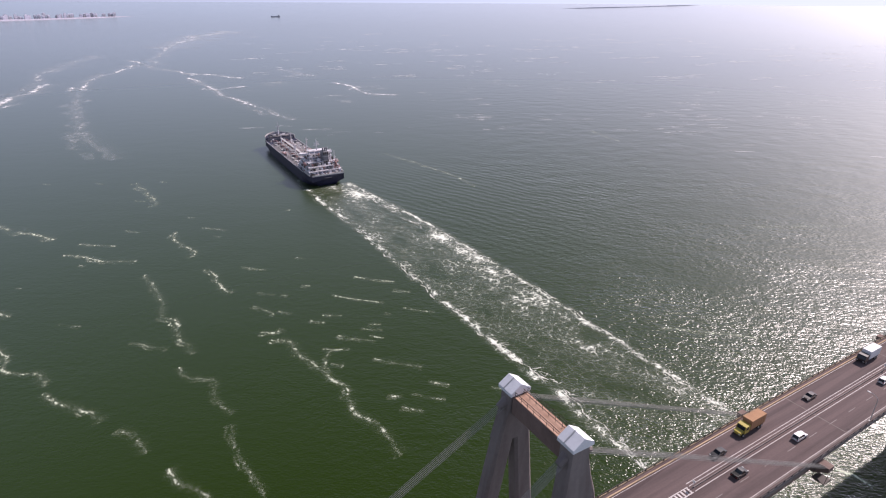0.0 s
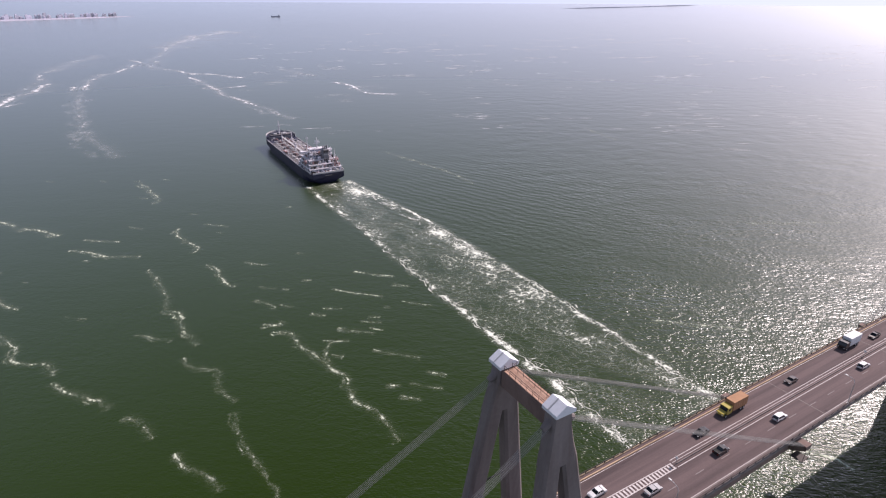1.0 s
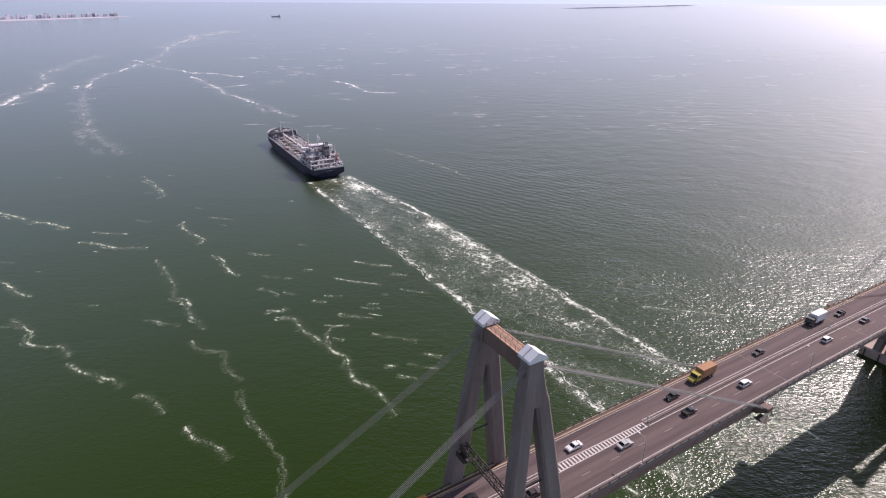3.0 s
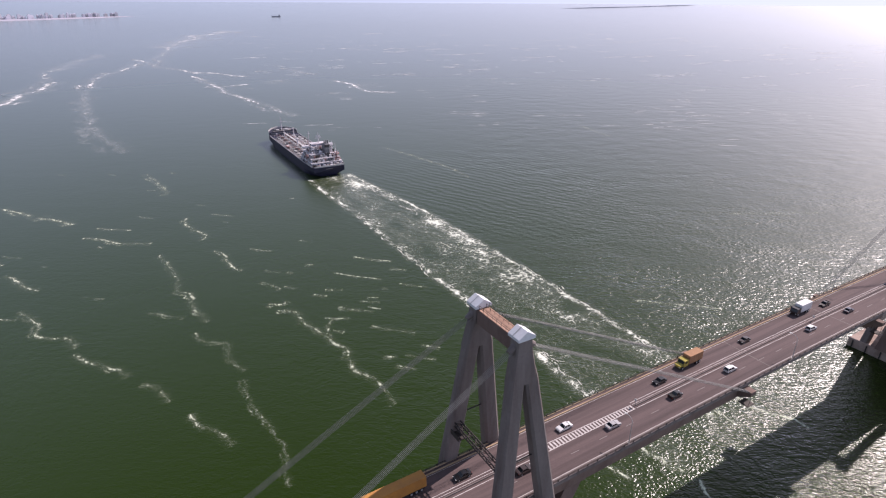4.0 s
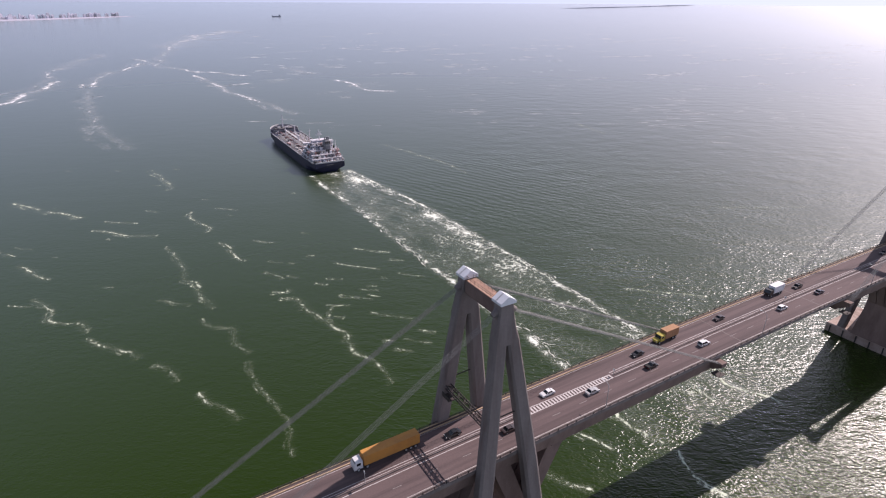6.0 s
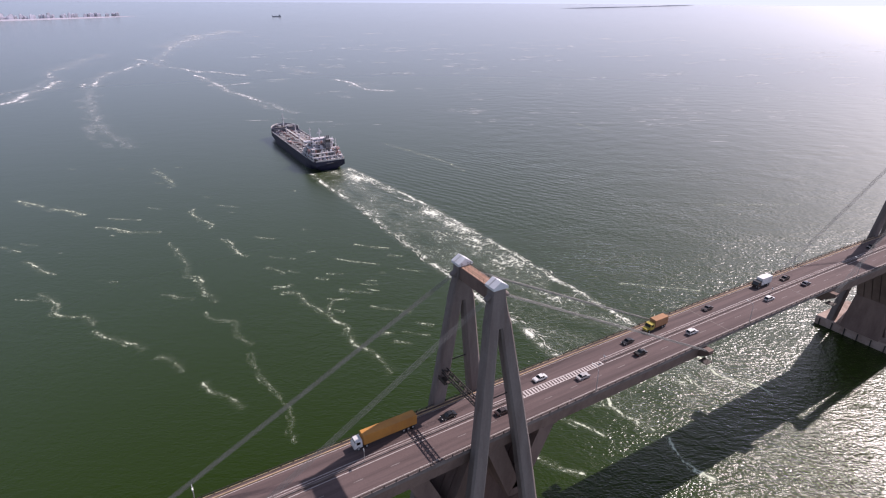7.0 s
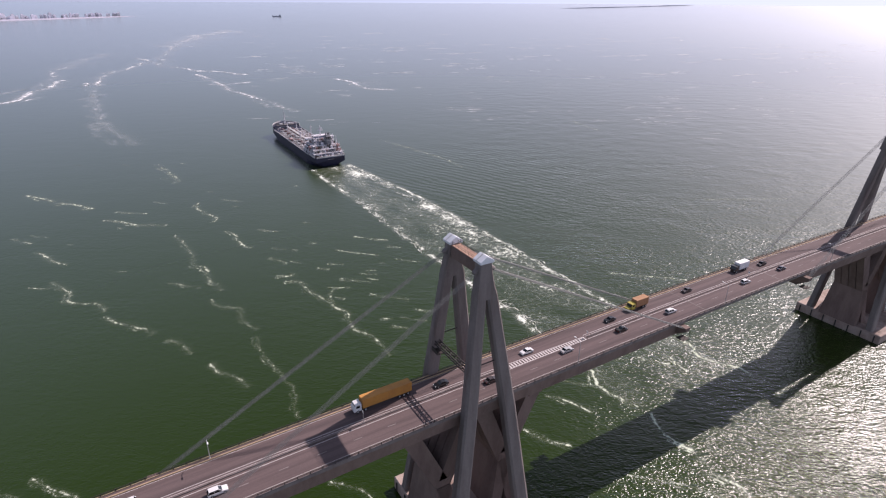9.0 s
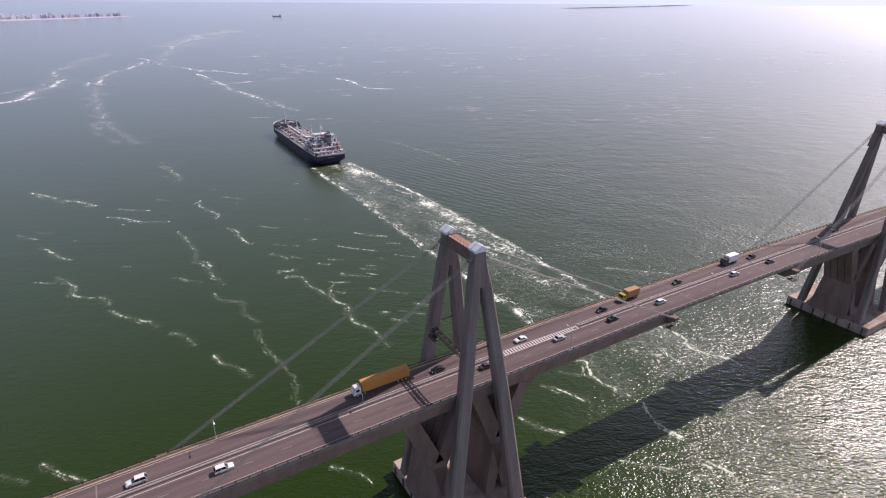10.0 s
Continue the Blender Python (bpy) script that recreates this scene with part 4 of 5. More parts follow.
def car(m, color, label, style):
    """A car that faces +x in its own axes. style: sedan, wagon or pickup."""
    t = thing("car", m, label, "car", "cars on the bridge")
    L, W = 4.4, 0.86
    belt = 0.92
    lower = [(-L / 2, 0.35), (-L / 2 + 0.05, 0.85), (-L / 2 + 0.5, belt), (0.95, belt), (L / 2 - 0.25, 0.78), (L / 2, 0.6), (L / 2 - 0.03, 0.3)]
    part("body", loft([[(x, -W * k, z) for x, z in lower] for k in (-1, -0.94, 0.94, 1)]), color, t)
    roof = {"sedan": (-1.25, -0.85, 0.25, 0.95), "wagon": (-2.0, -1.8, 0.2, 0.95), "pickup": (-0.45, -0.25, 0.45, 1.1)}[style]
    zr = 1.45 if style == "sedan" else 1.62
    a, b, c, d = roof
    base, top = W * 0.94, W * 0.78
    bm = bmesh.new()
    lo = [bm.verts.new(p) for p in ((a - 0.25, -base, belt), (d, -base, belt), (d, base, belt), (a - 0.25, base, belt))]
    hi = [bm.verts.new(p) for p in ((b, -top, zr - 0.05), (c, -top, zr - 0.05), (c, top, zr - 0.05), (b, top, zr - 0.05))]
    for i in range(4):
        bm.faces.new((lo[i], lo[(i + 1) % 4], hi[(i + 1) % 4], hi[i]))
    bm.faces.new(hi)
    bm.faces.new(lo[::-1])
    bmesh.ops.recalc_face_normals(bm, faces=bm.faces)
    part("cabin_glass", bm, GLASS_DARK, t, "dark tinted glass")
    part("roof", boxes((b - 0.05, c + 0.05, -top - 0.03, top + 0.03, zr - 0.05, zr), bevel=0.03), color, t)
    for sy in (-1, 1):
        part("pillar", rods(((d, sy * base, belt), (c, sy * top, zr - 0.04), 0.05), sides=4), color, t)
        part("pillar", rods(((a - 0.25, sy * base, belt), (b, sy * top, zr - 0.04), 0.06), sides=4), color, t)
        part("pillar", rods((((a + d) / 2 - 0.1, sy * base, belt), ((b + c) / 2, sy * top, zr - 0.04), 0.04), sides=4), color, t)
    if style == "pickup":
        part("load_bed", boxes((-L / 2 + 0.1, -0.8, -W + 0.12, W - 0.12, belt + 0.005, belt + 0.05)), RUBBER, t)
        part("bed_side", boxes((-L / 2 + 0.05, -0.75, -W, -W + 0.1, belt - 0.05, belt + 0.22), (-L / 2 + 0.05, -0.75, W - 0.1, W, belt - 0.05, belt + 0.22), (-L / 2 + 0.05, -L / 2 + 0.14, -W, W, belt - 0.05, belt + 0.22)), color, t)
    for x in (-1.32, 1.36):
        for y in (-W + 0.06, W - 0.06):
            wheel(t, x, y, 0.33, 0.2)
    for y in (-0.62, 0.62):
        part("headlight", boxes((L / 2 - 0.12, L / 2 + 0.01, y - 0.16, y + 0.16, 0.56, 0.7)), CLEAR_LIGHT, t)
        part("tail_light", boxes((-L / 2 - 0.01, -L / 2 + 0.08, y - 0.14, y + 0.14, 0.62, 0.8)), RED_LIGHT, t)
    return t


def truck(m, cab_paint, box_paint, label, length, bonnet):
    """A truck that faces +x; its load box ends at -length."""
    t = thing("truck", m, label, "truck", "trucks on the bridge")
    cab = part("cab", loft([[(x, y, z) for x, z in ((0.2, 0.7), (2.1 + (0 if bonnet else 0.3), 0.7), (2.15 + (0 if bonnet else 0.25), 1.6), (1.85, 2.7), (0.2, 2.85))] for y in (-1.2, -1.1, 1.1, 1.2)]), cab_paint, t)
    part("windscreen", loft([[(x, y, z) for x, z in ((2.12, 1.72), (2.22, 1.68), (1.96, 2.55), (1.88, 2.56))] for y in (-1.0, 1.0)]), GLASS_DARK, cab)
    for sy in (-1, 1):
        part("side_window", boxes((0.7, 1.7, sy * 1.215 - 0.02, sy * 1.215 + 0.02, 1.75, 2.45)), GLASS_DARK, cab)
        part("headlight", boxes((2.3, 2.42, sy * 0.85 - 0.16, sy * 0.85 + 0.16, 0.85, 1.1)) if not bonnet else boxes((3.5, 3.6, sy * 0.75 - 0.16, sy * 0.75 + 0.16, 0.95, 1.2)), CLEAR_LIGHT, cab)
    if bonnet:
        part("bonnet", loft([[(x, y, z) for x, z in ((2.0, 0.7), (3.55, 0.75), (3.5, 1.4), (2.0, 1.7))] for y in (-0.95, 0.95)]), cab_paint, cab)
    part("chassis", boxes((-length + 0.3, 3.2 if bonnet else 2.0, -0.45, 0.45, 0.55, 0.85)), STEEL_DARK, t)
    box_ = part("load_box", boxes((-length, -0.15, -1.25, 1.25, 1.0, 3.75), bevel=0.05), box_paint, t)
    k = int(length / 0.9)
    for i in range(1, k):
        x = -length + i * length / k
        for sy in (-1, 1):
            part("side_rib", boxes((x - 0.05, x + 0.05, sy * 1.27 - 0.03, sy * 1.27 + 0.03, 1.05, 3.7)), box_paint, box_)
    xs = [2.5 if bonnet else 1.3] + ([-0.9, -length + 1.2, -length + 2.5, -length + 3.8] if length > 8 else [-length + 1.2, -length + 2.4])
    for x in xs:
        for y in (-1.05, 1.05):
            wheel(t, x, y, 0.5, 0.35)
    return t


BLACK_PAINT = paint("black_car_paint", (0.012, 0.012, 0.014))
WHITE_PAINT = paint("white_car_paint", (0.72, 0.71, 0.70))
SILVER_PAINT = paint("silver_car_paint", (0.42, 0.41, 0.41))
DARK_PAINT = paint("dark_brown_car_paint", (0.05, 0.035, 0.032))
NAVY_PAINT = paint("navy_car_paint", (0.02, 0.025, 0.05))
ORANGE_BOX = mat("faded_orange_sheet", (0.50, 0.23, 0.045), 0.7, 0, 0.6, 0.3, 0.08, 2, 0, (0.33, 0.14, 0.045))
BROWN_BOX = mat("brown_canvas_box", (0.38, 0.20, 0.10), 0.8, 0, 0.4, 0.4, 0.08, 2)
YELLOW_CAB = paint("mustard_yellow_paint", (0.45, 0.36, 0.06))
WHITE_BOX = mat("white_sheet_box", (0.72, 0.72, 0.72), 0.6, 0, 0.3, 0.4, 0.04, 2)


def on_road(x, y, back):
    slope = -math.degrees(math.atan(1.2e-4 * (x - 116.0)))
    return pose(x, y, road_z(x) + 0.03, 0, slope if back else -slope, 180 if back else 0)


truck(on_road(-30.0, 5.9, True), WHITE_PAINT, ORANGE_BOX, "long orange box truck with a white cab", 14.8, False)
truck(on_road(73.0, 5.7, True), YELLOW_CAB, BROWN_BOX, "bonneted mustard yellow truck with a brown load box", 6.2, True)
truck(on_road(132.0, 6.0, True), BLACK_PAINT, WHITE_BOX, "dark truck with a white load box", 6.4, False)
for x, y, back, color, label, style in (
    (-6.5, 3.6, True, BLACK_PAINT, "black saloon car in the pylon's shade", "sedan"),
    (24.1, 3.6, True, WHITE_PAINT, "white saloon car on the bridge", "sedan"),
    (60.0, 4.0, True, BLACK_PAINT, "black saloon car beside the truck", "sedan"),
    (100.2, 4.6, True, DARK_PAINT, "dark brown saloon car on the bridge", "sedan"),
    (146.8, 4.4, True, DARK_PAINT, "dark pickup with an open load bed", "pickup"),
    (212.0, 3.8, True, BLACK_PAINT, "black saloon car on the bridge", "sedan"),
    (-86.4, 3.4, True, WHITE_PAINT, "white hatchback car on the bridge", "wagon"),
    (6.6, -2.4, False, DARK_PAINT, "dark brown saloon car on the bridge", "sedan"),
    (35.2, -2.2, False, SILVER_PAINT, "silver saloon car on the bridge", "sedan"),
    (58.7, -2.4, False, BLACK_PAINT, "black pickup with an open load bed", "pickup"),
    (82.4, -2.7, False, WHITE_PAINT, "white estate car on the bridge", "wagon"),
    (125.9, -2.2, False, WHITE_PAINT, "white estate car on the bridge", "wagon"),
    (149.5, -2.2, False, NAVY_PAINT, "navy saloon car on the bridge", "sedan"),
    (-68.4, -3.2, False, WHITE_PAINT, "white estate car on the bridge", "wagon"),
):
    car(on_road(x, y, back), color, label, style)


# ---- ships ----
def hull_rings(L, B, F, fore, bulge=1.0):
    rings = []
    us = [0, 0.02, 0.05, 0.09, 0.14] + [0.14 + 0.08 * i for i in range(1, 9)] + [0.82, 0.86, 0.885, 0.89, 0.915, 0.94, 0.96, 0.975, 0.988, 0.996, 1.0]
    for u in us:
        y = u * L
        full = 0.88 + 0.12 * min(1, u / 0.1) if u < 0.1 else 1.0 if u < 0.86 else max(0.04, (1 - ((u - 0.86) / 0.14) ** 2.2) ** 0.62)
        low = full * (0.35 + 0.65 * min(1, u / 0.12)) if u < 0.12 else full if u < 0.75 else max(0.015, 1 - ((u - 0.75) / 0.25) ** 1.7)
        top = F + (fore if u > 0.8875 else 0) + 1.3 * max(0, (u - 0.8) / 0.2) ** 2
        back = 0.045 * L * max(0, (u - 0.9) / 0.1) ** 2
        yb = y + (0.03 * L * (1 - u / 0.05) if u < 0.05 else 0) - back
        rings.append([(-B * low, yb, -2), (-B * (low + full) / 2, (y + yb) / 2, 2.2), (-B * full, y, 5), (-B * full, y, top),
                      (B * full, y, top), (B * full, y, 5), (B * (low + full) / 2, (y + yb) / 2, 2.2), (B * low, yb, -2)])
    return rings


def tanker(m):
    t = thing("tanker_ship", m, "dark blue oil tanker with a white stern superstructure sailing away", "ship")
    L, B, F = 172.0, 16.0, 9.5
    rings = hull_rings(L, B, F, 2.8)
    hull = part("hull", loft(rings), HULL, t, "navy blue hull")
    part("main_deck", boxes((-14.6, 14.6, 3, 134, F + 0.02, F + 0.12)), SHIP_DECK, t, "dusty brown main deck")
    part("forecastle_deck", boxes((-10.5, 10.5, 154, 160, F + 3.4, F + 3.5), (-7.5, 7.5, 160, 165, F + 3.6, F + 3.7)), SHIP_DECK, t)
    # bulwark round the bow and rails along the sides
    bow = rings[-9:]
    for sd, (i_out, fac) in ((-1, (3, 1)), (1, (4, 1))):
        bm = bmesh.new()
        for a, b in zip(bow, bow[1:]):
            pa, pb = Vector(a[i_out]), Vector(b[i_out])
            v = [bm.verts.new(p) for p in (pa, pb, pb + Vector((0, 0, 1.3)), pa + Vector((0, 0, 1.3)))]
            w = [bm.verts.new(p.co + Vector((-sd * 0.35, -0.2, 0))) for p in v]
            for q in ((0, 1, 2, 3), ):
                bm.faces.new([v[k] for k in q])
                bm.faces.new([w[k] for k in q][::-1])
            for k in range(4):
                bm.faces.new((v[k], v[(k + 1) % 4], w[(k + 1) % 4], w[k]))
        part("bulwark", bm, SHIP_PIPE, t)
        bm = bmesh.new()
        for zz in (0.6, 1.15):
            rod(bm, (sd * 15.4, 30, F + zz), (sd * 15.4, 150, F + zz), 0.07, sides=4)
        for k in range(41):
            rod(bm, (sd * 15.4, 30 + 3 * k, F), (sd * 15.4, 30 + 3 * k, F + 1.2), 0.07, sides=4)
        part("side_rail", bm, SHIP_WHITE, t)
        part("gunwale", boxes((sd * 15.75 - 0.22, sd * 15.75 + 0.22, 20, 147, F + 0.01, F + 0.55), bevel=0.06), SHIP_PIPE, t, "pale worn gunwale along the deck edge")
    # cargo pipes, crossovers and hatches
    for k, x in enumerate((-6.5, -4.6, -2.8, -0.9, 0.9, 2.8, 4.6, 6.5)):
        part("deck_pipe", rods(((x, 36, F + 1.3), (x, 146 - (k % 3) * 7, F + 1.3), 0.5), sides=8), SHIP_PIPE if k % 3 else SHIP_RED, t)
    for y in (48, 62, 76, 84, 88, 92, 106, 120, 132):
        part("crossover", rods(((-12.5, y, F + 1.9), (12.5, y, F + 1.9), 0.34), sides=8), SHIP_PIPE, t)
        part("pipe_stand", boxes((-8, 8, y + 1.2, y + 1.8, F, F + 1.0)), SHIP_RED, t)
    for y in range(44, 140, 12):
        for x in (-11, 11):
            part("tank_hatch", rods(((x, y, F), (x, y, F + 1.2), 1.3), sides=12), SHIP_PIPE, t)
    part("catwalk", boxes((-0.9, 0.9, 34, 150, F + 2.6, F + 2.75)), SHIP_PIPE, t)
    part("manifold", boxes((-13, 13, 83, 93, F + 0.3, F + 1.1), (-14.5, -11, 84, 92, F + 1.1, F + 2.0), (11, 14.5, 84, 92, F + 1.1, F + 2.0), bevel=0.1), SHIP_RED, t)
    for y in (94, 98):
        part("vent_riser", rods(((3.5, y, F), (3.5, y, F + 8), 0.35, 0.25), sides=8), SHIP_WHITE, t)
    crane = part("hose_crane", rods(((-2.5, 88, F), (-2.5, 88, F + 7.5), 0.9, 0.75)), SHIP_WHITE, t, "white hose crane")
    part("jib", rods(((-2.5, 88, F + 7.2), (-1.0, 106, F + 5.0), 0.55, 0.3)), SHIP_WHITE, crane)
    part("cab", boxes((-3.6, -1.4, 86.6, 89.4, F + 6.2, F + 8.4), bevel=0.2), SHIP_WHITE, crane)
    post = part("king_post", rods(((-5, 128, F), (-5, 128, F + 11), 0.6, 0.4), ((5, 128, F), (5, 128, F + 11), 0.6, 0.4), ((-5.2, 128, F + 10.6), (5.2, 128, F + 10.6), 0.35)), SHIP_WHITE, t)
    part("light_mast", rods(((8, 84, F), (8, 84, F + 15), 0.45, 0.3), ((6.6, 84, F + 13), (9.4, 84, F + 13), 0.2)), SHIP_WHITE, t)
    part("foremast", rods(((0, 158, F + 3), (0, 158, F + 18), 0.65, 0.3), ((-2, 158, F + 13), (2, 158, F + 13), 0.2)), SHIP_WHITE, t, "white foremast")
    for x in (-5, 5):
        part("winch", boxes((x - 1.8, x + 1.8, 155, 158, F + 3.5, F + 5.2), bevel=0.4), SHIP_PIPE, t)
    # valves, stands, ladders and small gear between the pipes
    gear = random.Random(17)
    for k in range(90):
        x, y, w, h = gear.uniform(-13.5, 13.5), gear.uniform(37, 148), gear.uniform(0.25, 0.8), gear.uniform(0.8, 3.0)
        if abs(x) > 12.5 and y > 132:
            continue
        part(gear.choice(("valve", "pipe_stand", "locker")), boxes((x - w, x + w, y - w, y + w, F, F + h), bevel=0.08), gear.choice((SHIP_WHITE, SHIP_PIPE, SHIP_PIPE, FUNNEL, SHIP_RED)), t)
    for k in range(8):
        x, y = gear.uniform(-11, 11), gear.uniform(42, 130)
        part("vent_post", rods(((x, y, F), (x, y, F + gear.uniform(3.5, 7)), 0.22, 0.16), sides=6), SHIP_WHITE, t)
    # stern superstructure
    tiers = ((-14.2, 14.2, 6, 40, 0, 3.2), (-13.4, 12.4, 9, 38, 3.2, 6.2), (-12.2, 11.0, 13, 36, 6.2, 9.2), (-9.4, 10.6, 20, 34, 9.2, 12.2))
    for x0, x1, y0, y1, z0, z1 in tiers:
        tier = part("deckhouse_tier", boxes((x0, x1, y0, y1, F + z0, F + z1 - 0.25), (x0 - 0.5, x1 + 0.5, y0 - 0.9, y1 + 0.3, F + z1 - 0.25, F + z1), bevel=0.08), SHIP_WHITE, t, "white superstructure tier")
        for k in range(7):
            x = x0 + (x1 - x0) * (k + 0.5) / 7
            part("porthole", boxes((x - 0.55, x + 0.55, y0 - 0.06, y0, F + z0 + 1.1, F + z0 + 2.0)), SHIP_BLUE, tier)
        for k in range(int((y1 - y0) / 4)):
            y = y0 + 2 + 4 * k
            part("porthole", boxes((x0 - 0.06, x0, y - 0.5, y + 0.5, F + z0 + 1.1, F + z0 + 2.0)), SHIP_BLUE, tier)
        for k in range(5):
            x = x0 + (x1 - x0) * (k + 0.25 + 0.3 * (k % 2)) / 5
            part("doorway", boxes((x - 0.8, x + 0.8, y0 - 0.1, y0 + 0.02, F + z0 + 0.1, F + z0 + 2.3)), FUNNEL, tier, "dark recessed doorway")
        for k in range(4):
            y = y0 + (y1 - y0) * (k + 0.5) / 4
            part("pipe_run", rods(((x0 - 0.25, y, F + z0), (x0 - 0.25, y, F + z1 - 0.2), 0.2), sides=5), SHIP_PIPE if k % 2 else FUNNEL, tier)
            part("side_locker", boxes((x0 - 0.75, x0 - 0.05, y + 0.9, y + 2.4, F + z0, F + z0 + 1.5 + 0.3 * (k % 3)), bevel=0.05), (SHIP_PIPE, SHIP_RED, FUNNEL, SHIP_WHITE)[k], tier)
        bm = bmesh.new()
        for (ax, ay), (bx, by) in (((x0 - 0.8, y0 - 1.5), (x1 + 0.8, y0 - 1.5)), ((x0 - 0.8, y0 - 1.5), (x0 - 0.8, y1)), ((x1 + 0.8, y0 - 1.5), (x1 + 0.8, y1))):
            for zz in (0.5, 1.0):
                rod(bm, (ax, ay, F + z1 + zz), (bx, by, F + z1 + zz), 0.06, sides=4)
        part("guard_rail", bm, SHIP_WHITE, tier)
    wheelhouse = part("wheelhouse", boxes((-14.5, 14.5, 29, 33, F + 12.2, F + 12.6), (-6, 8, 28, 34, F + 12.6, F + 15.2), (-7, 9, 27.5, 34.5, F + 15.2, F + 15.45), bevel=0.08), SHIP_WHITE, t)
    part("window_band", boxes((-6.06, 8.06, 27.95, 34.06, F + 13.5, F + 14.5)), SHIP_BLUE, wheelhouse)
    funnel = part("funnel", boxes((0.2, 6.2, 12, 19, F + 6, F + 18.0), bevel=0.9), FUNNEL, t, "sooty grey funnel casing")
    for x in (1.6, 3.2, 4.8):
        part("exhaust_pipe", rods(((x, 15, F + 17.8), (x, 14.2, F + 21), 0.6)), FUNNEL, funnel)
    for x in (1.5, 3.2, 4.9):
        for zz in (8.2, 15.0):
            part("louvre", boxes((x - 0.55, x + 0.55, 11.88, 11.98, F + zz, F + zz + 2.2)), STEEL_DARK, funnel)
    part("funnel_band", boxes((0.15, 6.25, 11.95, 19.05, F + 12.6, F + 14.2), bevel=0.9), SHIP_PIPE, funnel)
    mast = part("radar_mast", rods(((1, 30, F + 15.4), (1, 30, F + 25), 0.55, 0.3), ((-2, 30, F + 20), (4, 30, F + 20), 0.2), ((-1, 30, F + 22.5), (3, 30, F + 22.5), 0.18)), SHIP_WHITE, t)
    part("radar", boxes((-1.4, 3.4, 29.4, 29.9, F + 21.0, F + 21.5)), SHIP_WHITE, mast)
    for x, y, h in ((8, 22, 11), (10.5, 25, 8), (-7, 27, 9), (-10, 24, 7), (7.5, 12, 12), (-4, 21, 10), (12, 16, 9)):
        part("antenna", rods(((x, y, F + 8), (x, y, F + 8 + h), 0.32, 0.18), sides=5), SHIP_WHITE, t)
    crane = part("stores_crane", rods(((10.5, 8, F), (10.5, 8, F + 9), 0.8, 0.6), ((10.5, 8, F + 8.6), (6, 3, F + 12.5), 0.4, 0.25)), SHIP_RED, t, "red stores crane at the stern")
    for sd in (-1, 1):
        boat = part("lifeboat", loft([[(sd * 14.2 + 1.4 * math.cos(a) * k, 14 + 8 * u, F + 7.2 + 1.3 * math.sin(a) * k) for a in [i * math.pi / 5 for i in range(10)]]
                                      for u, k in ((0, 0.1), (0.1, 0.7), (0.3, 1), (0.7, 1), (0.9, 0.7), (1, 0.1))]), SHIP_RED, t, "red enclosed lifeboat")
        for y in (15, 21):
            part("davit", rods(((sd * 12.5, y, F + 6), (sd * 14.5, y, F + 10), 0.3)), SHIP_WHITE, boat)
    part("stairs", rods(((8, 6.5, F + 0.2), (11.5, 8.5, F + 3.3), 0.4), ((7, 9.5, F + 3.3), (10.5, 11.5, F + 6.3), 0.4), ((7, 12.5, F + 6.3), (10, 16.5, F + 9.3), 0.4), sides=4), SHIP_RED, t)
    # lockers, vents and boxes on the tiers and the poop
    clutter = random.Random(8)
    for k in range(150):
        z0, ylo, yhi, xr = clutter.choice(((0, 2, 6, 12), (3.2, 7, 9.5, 12), (6.2, 10, 12.5, 11), (9.2, 14, 17.5, 10), (12.2, 19, 23.5, 9)))
        x, y, w, h = clutter.uniform(-xr, xr), clutter.uniform(ylo, yhi), clutter.uniform(0.4, 1.1), clutter.uniform(0.8, 2.6)
        part(clutter.choice(("locker", "vent", "winch")), boxes((x - w, x + w, y - w * 0.7, y + w * 0.7, F + z0, F + z0 + h), bevel=0.1), clutter.choice((SHIP_WHITE, SHIP_PIPE, SHIP_RED, FUNNEL, STEEL_DARK)), t)
    # forecastle gear: breakwater, windlasses, bitts and an open rail on the bulwark
    part("breakwater", boxes((-13.6, 13.6, 150.5, 150.9, F, F + 2.7), bevel=0.05), FUNNEL, t, "dark breakwater before the forecastle")
    for x in (-6.5, 0.0, 6.5):
        part("windlass", rods(((x - 1.6, 159.5, F + 4.5), (x + 1.6, 159.5, F + 4.5), 1.0), ((x - 2.0, 159.5, F + 4.5), (x - 1.7, 159.5, F + 4.5), 1.5), sides=10), FUNNEL, t, "dark windlass drum")
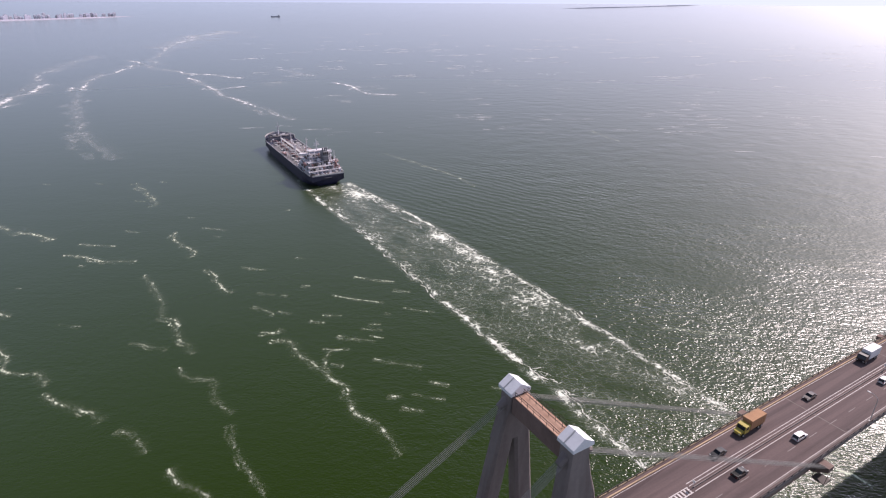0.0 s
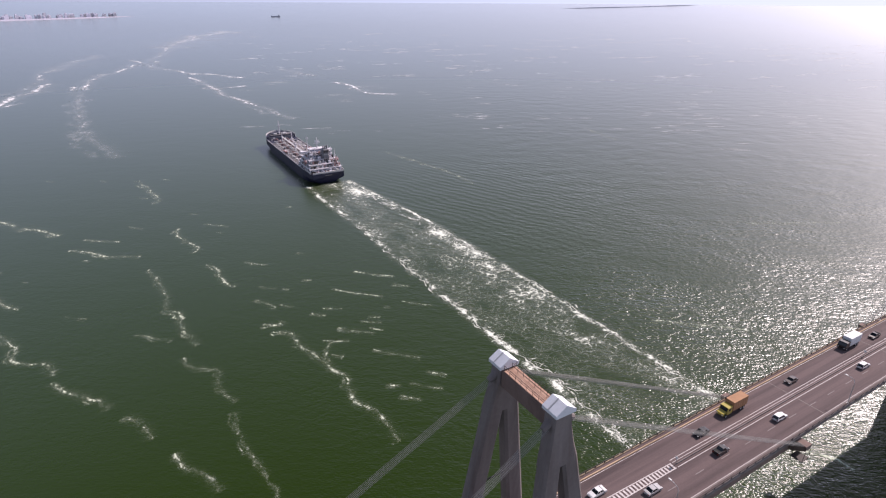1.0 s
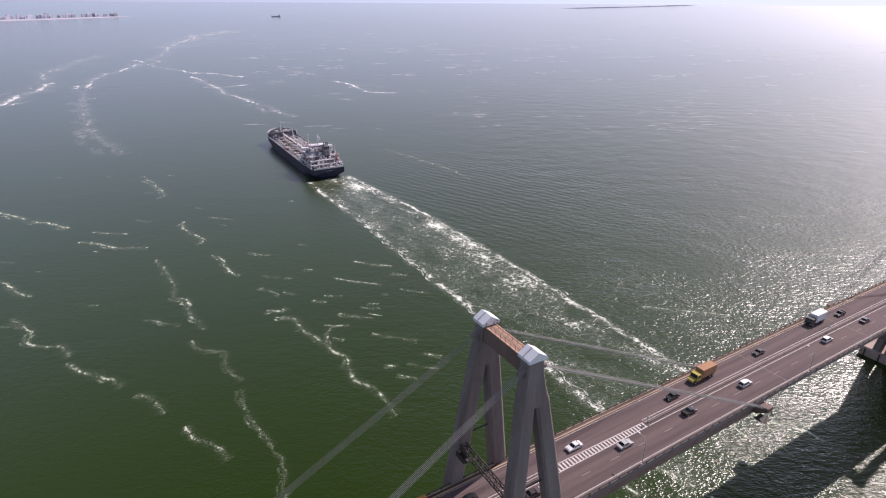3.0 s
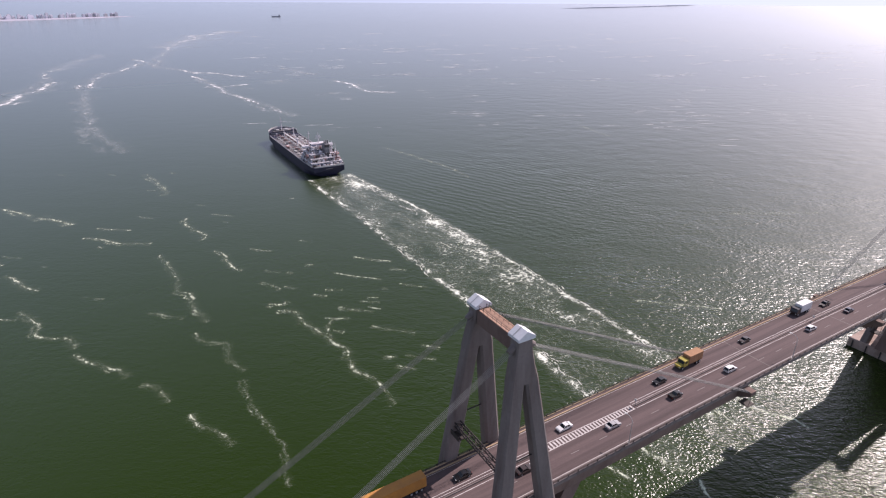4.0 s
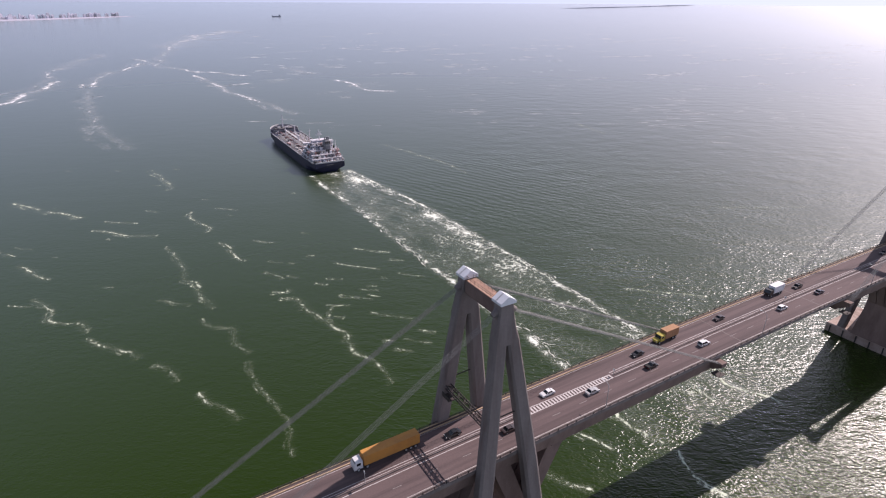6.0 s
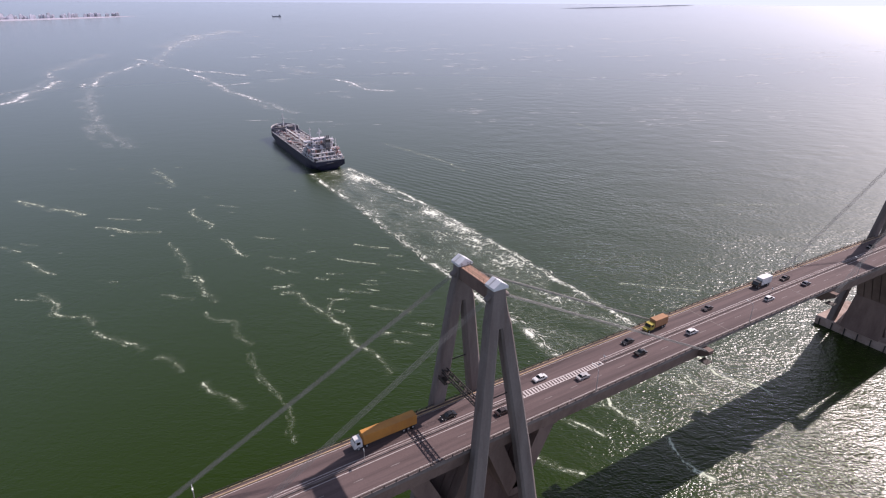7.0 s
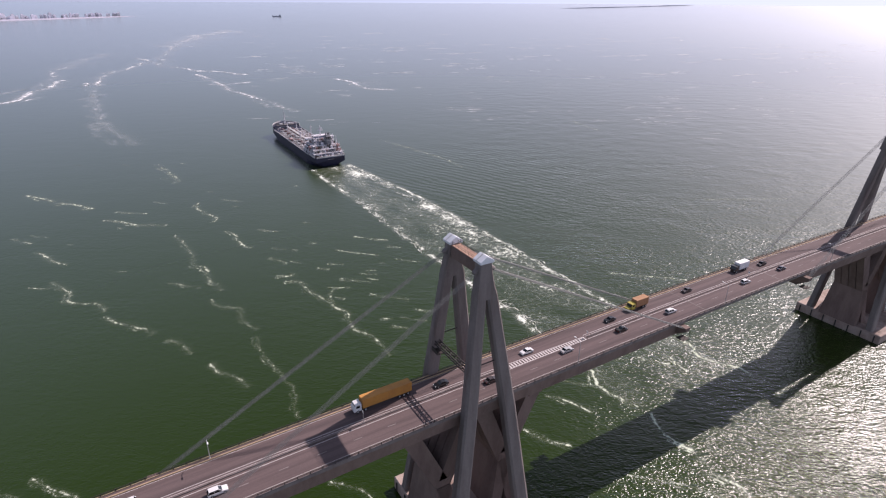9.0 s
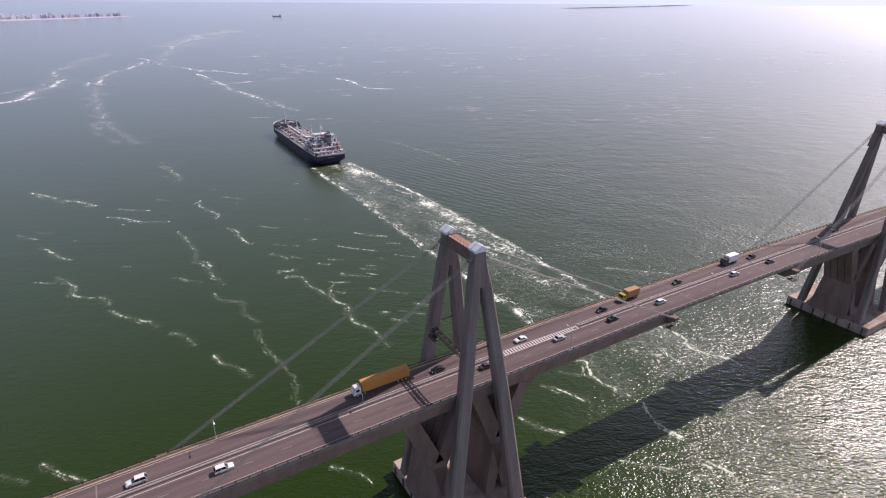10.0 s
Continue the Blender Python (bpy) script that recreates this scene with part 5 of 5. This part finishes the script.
    for x, y in ((-11, 155), (11, 155), (-8.5, 163), (8.5, 163), (-3, 167), (3, 167)):
        part("bitts", rods(((x - 0.6, y, F + 3.4), (x - 0.6, y, F + 4.9), 0.35), ((x + 0.6, y, F + 3.4), (x + 0.6, y, F + 4.9), 0.35), sides=8), FUNNEL, t)
    # stair towers and pipe frames on the starboard quarter, white and red lead
    for k in range(6):
        x, y = 7.2 + 1.3 * k, 5.6 + 1.5 * (k % 3)
        part("stair_tower", rods(((x, y, F), (x, y, F + 8.5 - 0.6 * k), 0.22), ((x, y + 3.2, F), (x, y + 3.2, F + 8.5 - 0.6 * k), 0.22), ((x, y, F + 2.6), (x, y + 3.2, F + 5.4), 0.28), ((x, y + 3.2, F + 5.4), (x, y, F + 7.6 - 0.6 * k), 0.28), sides=5), SHIP_RED if k % 2 else SHIP_WHITE, t)
    # raised poop bulwark and bridge wings
    part("poop_bulwark", boxes((-13.6, 13.6, 0.35, 0.75, F, F + 1.3), (-15.3, -14.9, 3, 20, F, F + 1.3), (14.9, 15.3, 3, 20, F, F + 1.3), bevel=0.05), SHIP_PIPE, t)
    for sd in (-1, 1):
        part("bridge_wing", boxes((sd * 11.5 - 3.2, sd * 11.5 + 3.2, 29.2, 32.8, F + 12.6, F + 13.8), bevel=0.1), SHIP_WHITE, t)
    # faded name on the transom, too far to read
    part("name_bar", boxes((-3.2, 3.2, -0.08, -0.02, F - 2.2, F - 1.6)), SHIP_DECK, t)
    return t


tanker(pose(106.5, 402, 0, 0, 0, -1.0))


# hull and deckhouse colours are lightened to carry the haze before the ship
HAZY_HULL = mat("hazy_blue_hull", (0.38, 0.41, 0.50), 0.8, 0, 0.3, 0.1, 0.05, 0.5)
HAZY_PAINT = mat("hazy_grey_paint", (0.50, 0.51, 0.57), 0.8, 0, 0.3, 0.1, 0.05, 0.5)


def coaster(m):
    t = thing("cargo_ship", m, "small blue-grey cargo ship on the far horizon, haze in its colours", "ship")
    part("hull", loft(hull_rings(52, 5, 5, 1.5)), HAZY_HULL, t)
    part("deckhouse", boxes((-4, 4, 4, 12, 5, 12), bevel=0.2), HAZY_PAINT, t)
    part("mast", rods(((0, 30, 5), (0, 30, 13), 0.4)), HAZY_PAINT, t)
    return t


coaster(pose(964, 3515, water_z(math.hypot(964, 3515)) - 0.5, 0, 0, 75))
